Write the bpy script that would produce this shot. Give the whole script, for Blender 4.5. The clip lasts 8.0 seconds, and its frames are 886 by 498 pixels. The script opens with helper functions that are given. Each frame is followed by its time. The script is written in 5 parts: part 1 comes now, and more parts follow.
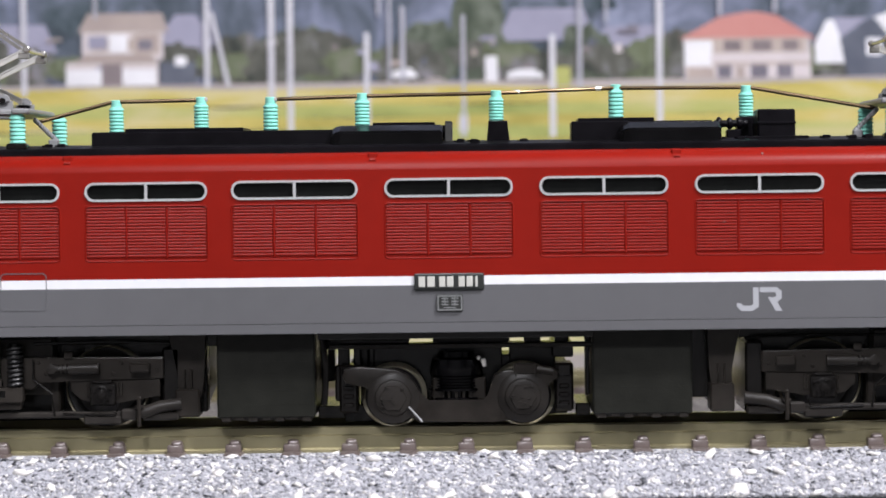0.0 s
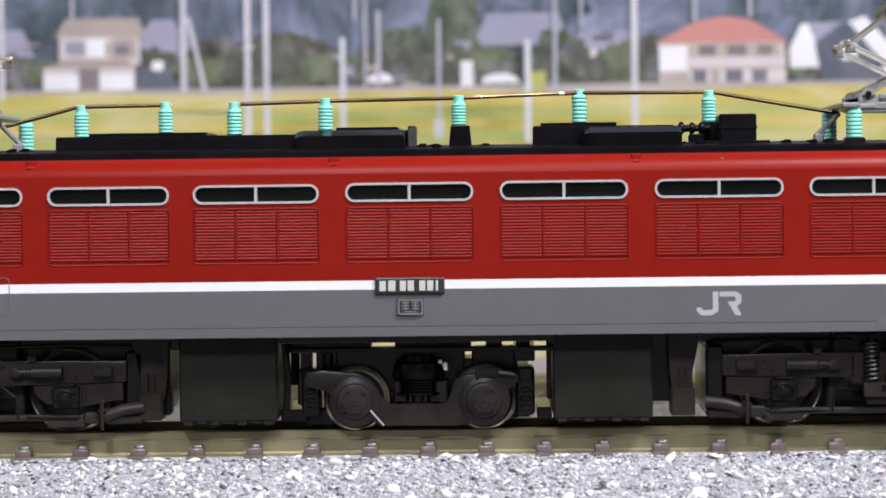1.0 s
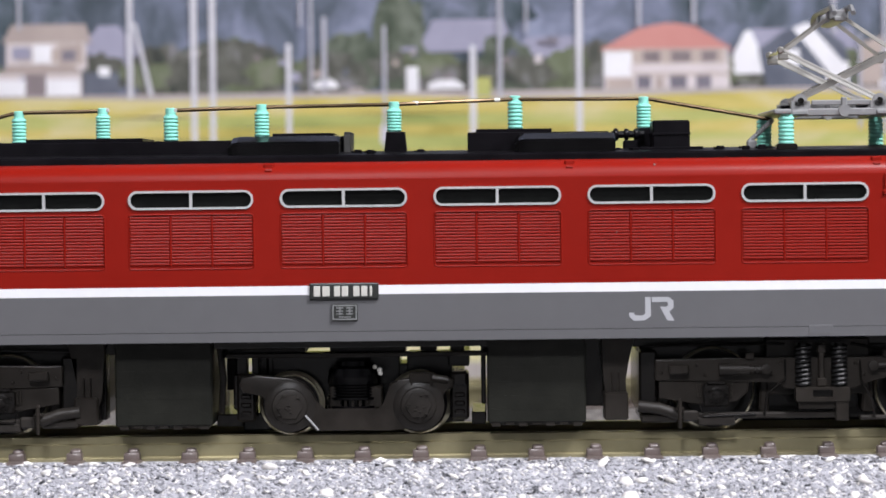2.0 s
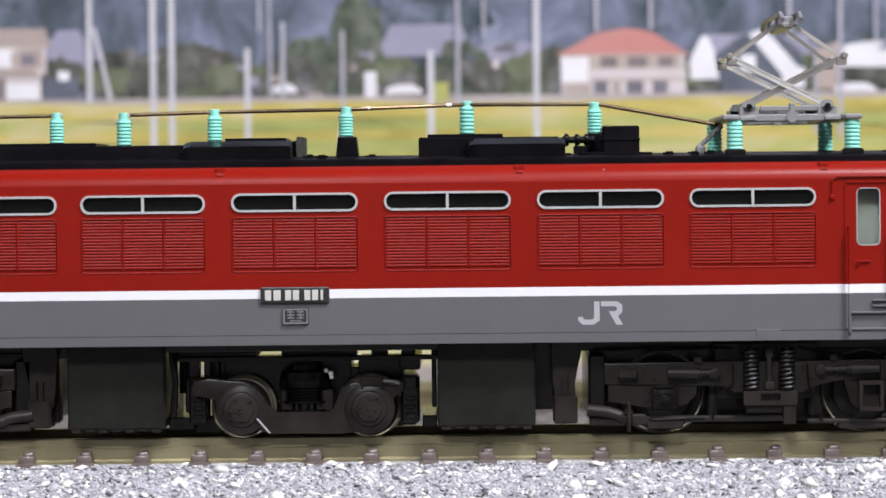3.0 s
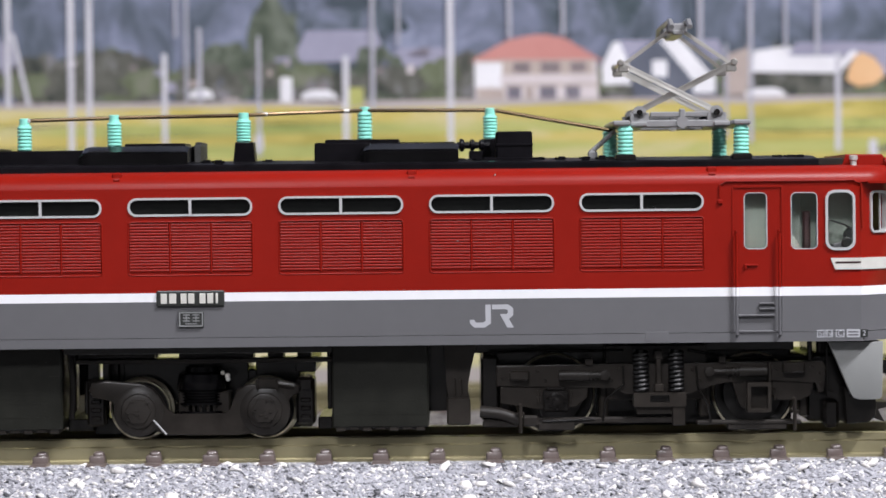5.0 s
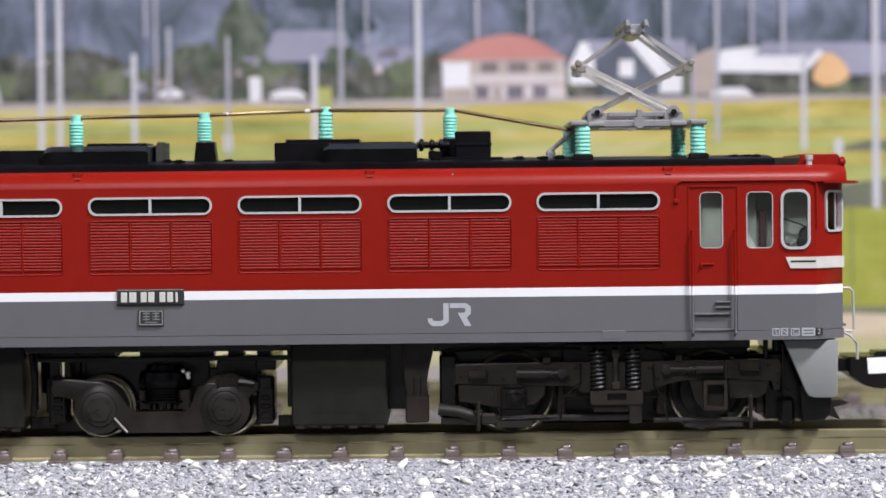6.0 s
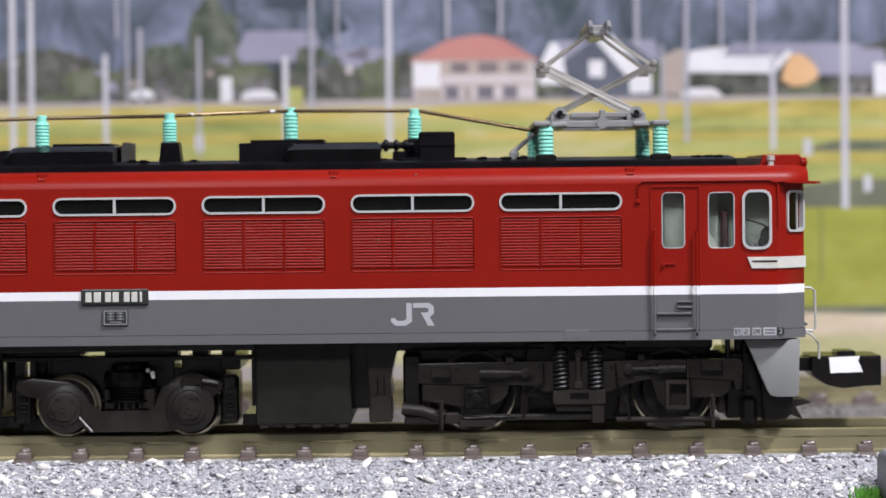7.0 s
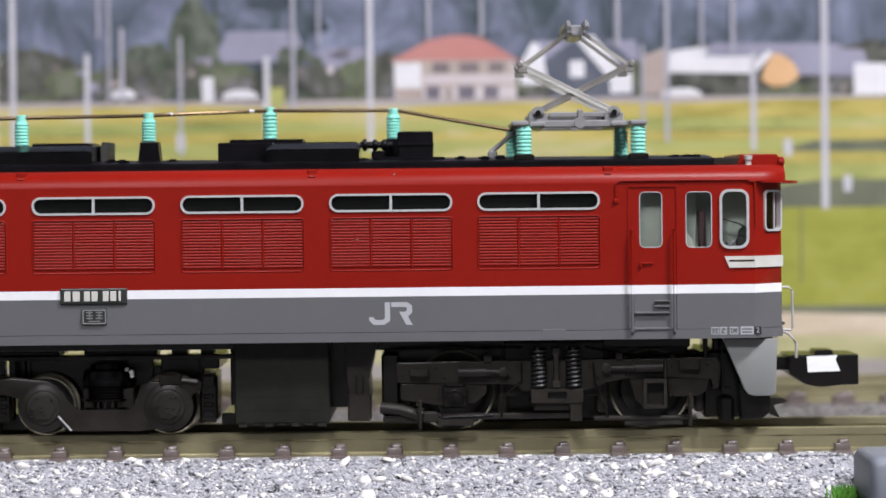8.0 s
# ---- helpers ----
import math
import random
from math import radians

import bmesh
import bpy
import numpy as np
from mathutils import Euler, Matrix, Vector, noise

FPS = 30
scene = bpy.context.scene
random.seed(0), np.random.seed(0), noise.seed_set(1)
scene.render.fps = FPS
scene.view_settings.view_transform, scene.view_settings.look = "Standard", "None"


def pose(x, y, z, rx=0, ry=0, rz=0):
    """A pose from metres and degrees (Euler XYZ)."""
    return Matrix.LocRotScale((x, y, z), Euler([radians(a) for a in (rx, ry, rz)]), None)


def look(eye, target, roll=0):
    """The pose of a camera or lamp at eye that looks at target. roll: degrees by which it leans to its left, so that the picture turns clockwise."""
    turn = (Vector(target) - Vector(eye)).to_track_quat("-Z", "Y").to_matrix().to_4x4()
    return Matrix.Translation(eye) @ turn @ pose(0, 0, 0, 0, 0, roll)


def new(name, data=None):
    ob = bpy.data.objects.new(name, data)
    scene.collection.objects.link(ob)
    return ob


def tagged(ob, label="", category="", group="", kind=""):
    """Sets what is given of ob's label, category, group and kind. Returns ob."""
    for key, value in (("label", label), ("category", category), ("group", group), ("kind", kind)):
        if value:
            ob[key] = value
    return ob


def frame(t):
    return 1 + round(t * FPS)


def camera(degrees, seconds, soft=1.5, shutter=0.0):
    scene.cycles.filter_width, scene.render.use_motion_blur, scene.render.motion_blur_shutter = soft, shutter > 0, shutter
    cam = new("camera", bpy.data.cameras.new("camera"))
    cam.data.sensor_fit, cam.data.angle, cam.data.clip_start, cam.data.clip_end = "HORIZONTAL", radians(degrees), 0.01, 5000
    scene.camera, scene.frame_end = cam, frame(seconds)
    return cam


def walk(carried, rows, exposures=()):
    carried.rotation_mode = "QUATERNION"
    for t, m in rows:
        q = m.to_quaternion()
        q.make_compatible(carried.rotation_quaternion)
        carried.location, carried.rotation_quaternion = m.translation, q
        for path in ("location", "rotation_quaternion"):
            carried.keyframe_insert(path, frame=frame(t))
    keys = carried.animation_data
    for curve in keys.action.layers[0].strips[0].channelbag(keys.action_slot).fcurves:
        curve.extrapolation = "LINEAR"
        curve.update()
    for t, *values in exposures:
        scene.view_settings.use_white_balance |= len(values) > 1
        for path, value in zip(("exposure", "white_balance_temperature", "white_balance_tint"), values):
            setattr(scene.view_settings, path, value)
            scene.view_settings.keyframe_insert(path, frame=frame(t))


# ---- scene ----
MM = 0.001      # the model and its layout are written in millimetres

cam = camera(19.3, 8.0, soft=1.58)
cam.data.dof.use_dof = True
cam.data.dof.focus_distance = 0.217
cam.data.dof.aperture_fstop = 33.0

PATH = [
    (0, (2.643, -209.830, 20.022), (2.613, -207.830, 19.973), -0.70),
    (0.5, (3.710, -210.063, 20.152), (3.673, -208.064, 20.103), -0.70),
    (0.7, (5.586, -210.245, 20.110), (5.545, -208.247, 20.062), -0.70),
    (1, (7.736, -210.519, 20.047), (7.688, -208.521, 20.001), -0.70),
    (1.2, (8.817, -210.625, 20.052), (8.772, -208.627, 20.006), -0.70),
    (1.5, (9.620, -210.785, 20.059), (9.578, -208.786, 20.013), -0.70),
    (1.7, (10.564, -211.064, 20.089), (10.525, -209.065, 20.044), -0.69),
    (2.8, (13.665, -212.596, 20.251), (13.641, -210.597, 20.211), -0.61),
    (3, (14.341, -212.875, 20.281), (14.320, -210.876, 20.240), -0.60),
    (3.5, (16.125, -213.641, 20.273), (16.108, -211.642, 20.234), -0.70),
    (4, (18.185, -214.520, 20.411), (18.170, -212.521, 20.371), -0.60),
    (4.5, (18.944, -215.010, 20.339), (18.936, -213.011, 20.300), -0.60),
    (4.7, (20.294, -215.334, 20.359), (20.285, -213.335, 20.320), -0.60),
    (5.8, (24.745, -217.119, 20.472), (24.734, -215.119, 20.431), -0.60),
    (6, (25.627, -217.443, 20.492), (25.616, -215.443, 20.451), -0.60),
    (6.5, (28.078, -218.529, 20.624), (28.065, -216.529, 20.584), -0.60),
    (7, (28.285, -218.384, 20.594), (28.278, -216.384, 20.552), -0.60),
    (7.5, (29.497, -218.926, 20.436), (29.492, -216.927, 20.394), -0.60),
    (8, (29.352, -218.935, 20.423), (29.352, -216.936, 20.382), -0.60),
]
walk(cam, [(t, look([c * MM for c in eye], [c * MM for c in target], roll)) for t, eye, target, roll in PATH],
     exposures=[(0, 0.02), (1.5, 0.0), (4, -0.05), (6, -0.12), (8, -0.16)])

# ---- light: a ceiling lamp and an added front fill lamp in a plain room ----
world = bpy.data.worlds.new("room_air")
scene.world = world
world.use_nodes = True
world.node_tree.nodes["Background"].inputs[0].default_value = (0.9, 0.95, 1.0, 1)
world.node_tree.nodes["Background"].inputs[1].default_value = 0.05


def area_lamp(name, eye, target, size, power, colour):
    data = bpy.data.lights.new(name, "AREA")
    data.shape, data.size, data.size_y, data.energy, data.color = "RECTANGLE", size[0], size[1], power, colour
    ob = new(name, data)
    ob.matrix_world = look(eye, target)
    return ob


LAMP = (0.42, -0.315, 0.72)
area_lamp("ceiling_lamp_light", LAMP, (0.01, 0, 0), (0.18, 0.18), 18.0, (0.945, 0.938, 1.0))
# fill without a fixture, added to lift the body side and underframe
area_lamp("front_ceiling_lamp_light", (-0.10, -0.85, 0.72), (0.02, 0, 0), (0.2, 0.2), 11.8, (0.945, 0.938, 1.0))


# ---- materials ----
def mat(name, colour, rough=0.5, metal=0.0, var=0.12, scale=900.0, bump=0.0, bump_scale=3000.0, colour2=None, coat=0.0, spec=0.5):
    """Painted plastic or metal: two scales of tone, fine relief and worn gloss."""
    m = bpy.data.materials.new(name)
    m.use_nodes = True
    nt = m.node_tree
    p = nt.nodes["Principled BSDF"]
    p.inputs["Roughness"].default_value = rough
    p.inputs["Metallic"].default_value = metal
    p.inputs["Coat Weight"].default_value = coat
    p.inputs["Coat Roughness"].default_value = 0.2
    p.inputs["Specular IOR Level"].default_value = spec
    co = nt.nodes.new("ShaderNodeTexCoord")
    n1 = nt.nodes.new("ShaderNodeTexNoise")
    n1.inputs["Scale"].default_value = scale
    n1.inputs["Detail"].default_value = 6
    n2 = nt.nodes.new("ShaderNodeTexNoise")
    n2.inputs["Scale"].default_value = scale / 9
    n2.inputs["Detail"].default_value = 3
    nt.links.new(co.outputs["Object"], n1.inputs["Vector"])
    nt.links.new(co.outputs["Object"], n2.inputs["Vector"])
    add = nt.nodes.new("ShaderNodeMath")
    add.operation = "ADD"
    nt.links.new(n1.outputs["Fac"], add.inputs[0])
    nt.links.new(n2.outputs["Fac"], add.inputs[1])
    ramp = nt.nodes.new("ShaderNodeMapRange")
    ramp.inputs["From Min"].default_value, ramp.inputs["From Max"].default_value = 0.65, 1.35
    nt.links.new(add.outputs[0], ramp.inputs["Value"])
    mix = nt.nodes.new("ShaderNodeMix")
    mix.data_type = "RGBA"
    c2 = colour2 or [c * (1 + var) + 0.01 * var for c in colour]
    mix.inputs["A"].default_value = (*[c * (1 - var) for c in colour], 1)
    mix.inputs["B"].default_value = (*c2, 1)
    nt.links.new(ramp.outputs["Result"], mix.inputs["Factor"])
    nt.links.new(mix.outputs["Result"], p.inputs["Base Color"])
    rr = nt.nodes.new("ShaderNodeMapRange")
    rr.inputs["To Min"].default_value, rr.inputs["To Max"].default_value = max(0.03, rough * 0.85), min(1, rough * 1.15)
    nt.links.new(n2.outputs["Fac"], rr.inputs["Value"])
    nt.links.new(rr.outputs["Result"], p.inputs["Roughness"])
    if bump:
        n3 = nt.nodes.new("ShaderNodeTexNoise")
        n3.inputs["Scale"].default_value = bump_scale
        n3.inputs["Detail"].default_value = 4
        nt.links.new(co.outputs["Object"], n3.inputs["Vector"])
        b = nt.nodes.new("ShaderNodeBump")
        b.inputs["Strength"].default_value = bump
        b.inputs["Distance"].default_value = 0.00005
        nt.links.new(n3.outputs["Fac"], b.inputs["Height"])
        nt.links.new(b.outputs["Normal"], p.inputs["Normal"])
    return m


def stones(name, dark, mid, light, rough=0.5, per_island=True):
    """Crushed granite: each grain its own grey, some white, some near black."""
    m = bpy.data.materials.new(name)
    m.use_nodes = True
    nt = m.node_tree
    p = nt.nodes["Principled BSDF"]
    p.inputs["Roughness"].default_value = rough
    geo = nt.nodes.new("ShaderNodeNewGeometry")
    ramp = nt.nodes.new("ShaderNodeValToRGB")
    cr = ramp.color_ramp
    cr.elements[0].position, cr.elements[0].color = 0.0, (*dark, 1)
    cr.elements[1].position, cr.elements[1].color = 1.0, (*light, 1)
    for pos, c in ((0.05, dark), (0.09, [x * 0.75 for x in mid]), (0.5, mid), (0.87, [x * 1.2 for x in mid]), (0.92, light)):
        e = cr.elements.new(pos)
        e.color = (*c, 1)
    co = nt.nodes.new("ShaderNodeTexCoord")
    if per_island:
        nt.links.new(geo.outputs["Random Per Island"], ramp.inputs["Fac"])
    else:
        v = nt.nodes.new("ShaderNodeTexVoronoi")
        v.inputs["Scale"].default_value = 2400
        nt.links.new(co.outputs["Object"], v.inputs["Vector"])
        sep = nt.nodes.new("ShaderNodeSeparateColor")
        nt.links.new(v.outputs["Color"], sep.inputs[0])
        nt.links.new(sep.outputs[0], ramp.inputs["Fac"])
    n = nt.nodes.new("ShaderNodeTexNoise")
    n.inputs["Scale"].default_value = 5000
    nt.links.new(co.outputs["Object"], n.inputs["Vector"])
    mul = nt.nodes.new("ShaderNodeMix")
    mul.data_type, mul.blend_type = "RGBA", "MULTIPLY"
    mul.inputs["Factor"].default_value = 0.3
    nt.links.new(ramp.outputs["Color"], mul.inputs["A"])
    nt.links.new(n.outputs["Fac"], mul.inputs["B"])
    nt.links.new(mul.outputs["Result"], p.inputs["Base Color"])
    return m


RED = mat("red_paint", (0.232, 0.0075, 0.0030), 0.40, var=0.06, scale=500, bump=0.15, bump_scale=4000, spec=0.17)
GREY = mat("grey_paint", (0.115, 0.1145, 0.121), 0.45, var=0.05, scale=500, bump=0.10, bump_scale=5000)
SKIRT_GREY = mat("pale_grey_plastic", (0.235, 0.24, 0.235), 0.42, var=0.06, scale=500, bump=0.1)
WHITE = mat("white_print", (0.82, 0.82, 0.84), 0.45, var=0.03)
BLACK = mat("black_plastic", (0.0052, 0.0042, 0.0036), 0.22, var=0.35, scale=700, bump=0.2, bump_scale=4000, spec=0.34)
ROOF_BLACK = mat("satin_black_roof_plastic", (0.0034, 0.0028, 0.0042), 0.36, var=0.35, scale=600, bump=0.3, bump_scale=4500, spec=0.10)
GLOSS_BLACK = mat("gloss_black_plastic", (0.0014, 0.0012, 0.0017), 0.14, var=0.3, scale=600, bump=0.12, bump_scale=3000, spec=0.22)
DARK = mat("dark_underframe_plastic", (0.0215, 0.0180, 0.0150), 0.32, var=0.4, scale=700, bump=0.25, bump_scale=4000, spec=0.24)
AXLE = mat("worn_black_axle_plastic", (0.0205, 0.0175, 0.0150), 0.42, var=0.4, scale=700, bump=0.4, bump_scale=3500, spec=0.26)
SPRING = mat("black_spring_steel", (0.006, 0.006, 0.006), 0.42, var=0.2)
TANK = mat("dark_green_black_plastic", (0.0100, 0.0103, 0.0074), 0.42, var=0.4, scale=600, bump=0.3, bump_scale=5000, spec=0.26)
SILVER = mat("silver_paint", (0.55, 0.54, 0.51), 0.35, metal=0.35, var=0.08)
CHROME = mat("nickel_plated_metal", (0.80, 0.78, 0.74), 0.22, metal=0.5, var=0.1)
TRIM = mat("bright_silver_paint", (0.82, 0.80, 0.74), 0.2, metal=0.3, var=0.1)
ARM = mat("dull_nickel_arm", (0.46, 0.44, 0.41), 0.28, metal=0.75, var=0.15)
PANTO_GREY = mat("grey_pantograph_plastic", (0.29, 0.29, 0.295), 0.35, metal=0.3, var=0.1)
MINT = mat("mint_green_plastic", (0.28, 0.72, 0.60), 0.4, var=0.06)
COPPER = mat("copper_wire", (0.10, 0.068, 0.035), 0.3, metal=0.85, var=0.3)
STEEL = mat("blackened_wheel_steel", (0.02, 0.019, 0.018), 0.35, metal=0.5, var=0.2)
TREAD = mat("bright_wheel_steel", (0.42, 0.39, 0.29), 0.3, metal=0.7, var=0.15)
RAIL = mat("nickel_silver_rail", (0.285, 0.255, 0.15), 0.32, metal=0.42, var=0.3, scale=300, bump=0.12)
TIE = mat("brown_sleeper_plastic", (0.105, 0.080, 0.072), 0.32, var=0.4, bump=0.35, spec=1.0)
GLASS_DARK = mat("smoked_window_plastic", (0.006, 0.0065, 0.006), 0.1, var=0.2, spec=0.2)
PALE = mat("pale_raised_lettering", (0.62, 0.61, 0.56), 0.4, metal=0.1, var=0.05)
CABGREEN = mat("pale_green_cab_paint", (0.22, 0.255, 0.215), 0.6, var=0.15)
CABGREY = mat("cab_grey_plastic", (0.12, 0.125, 0.13), 0.5, var=0.15)
SEAT_RED = mat("dark_maroon_seat_plastic", (0.028, 0.009, 0.009), 0.5, var=0.2)
PLATE_PRINT = mat("dull_silver_print", (0.23, 0.235, 0.235), 0.45, var=0.06)
FRAME_SILVER = mat("silver_window_frame", (0.60, 0.60, 0.60), 0.34, metal=0.35, var=0.06)
PLATE = mat("plate_black", (0.022, 0.024, 0.022), 0.4, var=0.2)
LOGO = mat("pale_grey_print", (0.42, 0.425, 0.45), 0.5, var=0.03)
STICKER = mat("white_paper_sticker", (0.88, 0.88, 0.88), 0.6, var=0.03)
BOARD = mat("black_layout_board", (0.006, 0.006, 0.006), 0.6, var=0.3)
WALLPAINT = mat("room_wall_paint", (0.25, 0.255, 0.26), 0.8, var=0.03, scale=20)
DESK = mat("room_floor_sheet", (0.12, 0.115, 0.11), 0.6, var=0.15, scale=30)
BUFFER_GREY = mat("blue_grey_plastic", (0.20, 0.215, 0.25), 0.5, var=0.05)
GRASS = mat("green_flock", (0.10, 0.30, 0.03), 0.8, var=0.5, scale=4000)
STONE = stones("granite_ballast", (0.05, 0.051, 0.06), (0.455, 0.455, 0.49), (0.86, 0.83, 0.81), 0.38)
STONE_FAR = stones("brown_grey_ballast", (0.08, 0.075, 0.07), (0.21, 0.195, 0.19), (0.42, 0.40, 0.39), 0.6)
BED_FAR = stones("brown_grey_bed", (0.10, 0.09, 0.085), (0.17, 0.155, 0.145), (0.26, 0.24, 0.225), 0.7, per_island=False)
STONE_BED = stones("granite_ballast_bed", (0.10, 0.10, 0.11), (0.40, 0.40, 0.435), (0.8, 0.77, 0.75), 0.45, per_island=False)

GLASS = bpy.data.materials.new("clear_glazing")
GLASS.use_nodes = True
gp = GLASS.node_tree.nodes["Principled BSDF"]
gp.inputs["Base Color"].default_value = (0.95, 0.97, 0.96, 1)
gp.inputs["Roughness"].default_value = 0.03
gp.inputs["Transmission Weight"].default_value = 1.0
gp.inputs["IOR"].default_value = 1.15


# ---- mesh helpers, all in millimetres ----
def part(name, bm, material, parent=None, label="", smooth=False):
    """Links a bmesh as one mesh object under a thing or a part."""
    for v in bm.verts:
        v.co *= MM
    me = bpy.data.meshes.new(name)
    bm.normal_update()
    bm.to_mesh(me)
    bm.free()
    me.materials.append(material)
    if smooth:
        for f in me.polygons:
            f.use_smooth = True
        me.set_sharp_from_angle(angle=radians(35))
    ob = new(name, me)
    if parent:
        ob.parent = parent
    if label:
        ob["label"] = label
    return ob


def box(bm, x0, x1, y0, y1, z0, z1, bevel=0.0, seg=1):
    v = [bm.verts.new((x, y, z)) for x in (x0, x1) for y in (y0, y1) for z in (z0, z1)]
    fs = [bm.faces.new([v[i] for i in q]) for q in ((0, 1, 3, 2), (4, 6, 7, 5), (0, 4, 5, 1), (2, 3, 7, 6), (0, 2, 6, 4), (1, 5, 7, 3))]
    if bevel:
        es = list({e for f in fs for e in f.edges})
        bmesh.ops.bevel(bm, geom=es, offset=bevel, segments=seg, profile=0.5, affect="EDGES")


def prism(bm, pts, y0, y1, bevel=0.0):
    """A polygon in x and z, pushed through from y0 to y1."""
    a = [bm.verts.new((x, y0, z)) for x, z in pts]
    b = [bm.verts.new((x, y1, z)) for x, z in pts]
    fs = [bm.faces.new(a), bm.faces.new(b[::-1])]
    for i in range(len(pts)):
        j = (i + 1) % len(pts)
        fs.append(bm.faces.new((a[j], a[i], b[i], b[j])))
    if bevel:
        bmesh.ops.bevel(bm, geom=list(fs[0].edges), offset=bevel, segments=2, profile=0.5, affect="EDGES")
    bmesh.ops.recalc_face_normals(bm, faces=bm.faces)


def rrect(x0, x1, z0, z1, r, n=5):
    pts = []
    for cx, cz, a0 in ((x1 - r, z1 - r, 0), (x0 + r, z1 - r, 90), (x0 + r, z0 + r, 180), (x1 - r, z0 + r, 270)):
        for k in range(n + 1):
            a = radians(a0 + 90 * k / n)
            pts.append((cx + r * math.cos(a), cz + r * math.sin(a)))
    return pts


def ring(bm, outer, inner, y0, y1):
    """A frame between two outlines with equal counts, from y0 to y1."""
    n = len(outer)
    loops = [[bm.verts.new((x, y, z)) for x, z in pts] for pts, y in ((outer, y0), (inner, y0), (inner, y1), (outer, y1))]
    for k in range(4):
        p, q = loops[k], loops[(k + 1) % 4]
        for i in range(n):
            j = (i + 1) % n
            bm.faces.new((p[i], p[j], q[j], q[i]))
    bmesh.ops.recalc_face_normals(bm, faces=bm.faces)


def tube(bm, pts, r, seg=8, r_end=None, cap=True):
    """A round bar along points."""
    pts = [Vector(p) for p in pts]
    loops = []
    for i, p in enumerate(pts):
        d = (pts[min(i + 1, len(pts) - 1)] - pts[max(i - 1, 0)]).normalized()
        up = Vector((0, 0, 1)) if abs(d.z) < 0.9 else Vector((0, 1, 0))
        u = d.cross(up).normalized()
        w = u.cross(d)
        rr = r if r_end is None else r + (r_end - r) * i / (len(pts) - 1)
        loops.append([bm.verts.new(p + rr * (math.cos(2 * math.pi * k / seg) * u + math.sin(2 * math.pi * k / seg) * w)) for k in range(seg)])
    for a, b in zip(loops, loops[1:]):
        for k in range(seg):
            j = (k + 1) % seg
            bm.faces.new((a[k], a[j], b[j], b[k]))
    if cap:
        bm.faces.new(loops[0][::-1])
        bm.faces.new(loops[-1])


def lathe(bm, profile, origin, axis="z", seg=16, caps=True):
    """Turns (radius, height) pairs round an axis through origin."""
    loops = []
    for r, h in profile:
        row = []
        for k in range(seg):
            a = 2 * math.pi * k / seg
            c, s = r * math.cos(a), r * math.sin(a)
            v = {"z": (c, s, h), "y": (c, h, s), "x": (h, c, s)}[axis]
            row.append(bm.verts.new(Vector(origin) + Vector(v)))
        loops.append(row)
    for a, b in zip(loops, loops[1:]):
        for k in range(seg):
            j = (k + 1) % seg
            bm.faces.new((a[k], a[j], b[j], b[k]))
    if caps:
        bm.faces.new(loops[0][::-1])
        bm.faces.new(loops[-1])
    bmesh.ops.recalc_face_normals(bm, faces=bm.faces)


def empty(name, x=0, y=0, z=0):
    ob = new(name)
    ob.empty_display_size = 0.005
    ob.matrix_world = pose(x * MM, y * MM, z * MM)
    return ob


def B():
    return bmesh.new()


YC = 9.3           # the middle of the track, behind the near body side at y = 0
RAIL_TOP = 0.25

# ---- room: plain sheets that close the place ----
for name, (x0, x1, y0, y1, z0, z1), m in (
        ("floor", (-1000, 1000, -1000, 600, -40, -22), DESK),
        ("wall_north", (-1000, 1000, 600, 620, -40, 740), WALLPAINT),
        ("wall_south", (-1000, 1000, -1020, -1000, -40, 740), WALLPAINT),
        ("wall_east", (1000, 1020, -1020, 620, -40, 740), WALLPAINT),
        ("wall_west", (-1020, -1000, -1020, 620, -40, 740), WALLPAINT),
        ("ceiling", (-1020, 1020, -1020, 620, 740, 760), WALLPAINT)):
    bm = B()
    box(bm, x0, x1, y0, y1, z0, z1)
    tagged(part(name, bm, m), kind="structure")

# black layout board under the tracks
bm = B()
box(bm, -190, 230, -60, 70, -22, -5.0, 0.4)
tagged(part("ground", bm, BOARD), kind="structure", label="black layout board below the two tracks")

# ---- printed backdrop behind the second track ----
YB = 66.1


def ink(name, c1, c2, scale=60, rough=0.75):
    """Printed ink on matt card: two tones, blotched as in a photograph."""
    return mat(name, c1, rough, var=0.0, scale=scale, colour2=c2, spec=0.25)


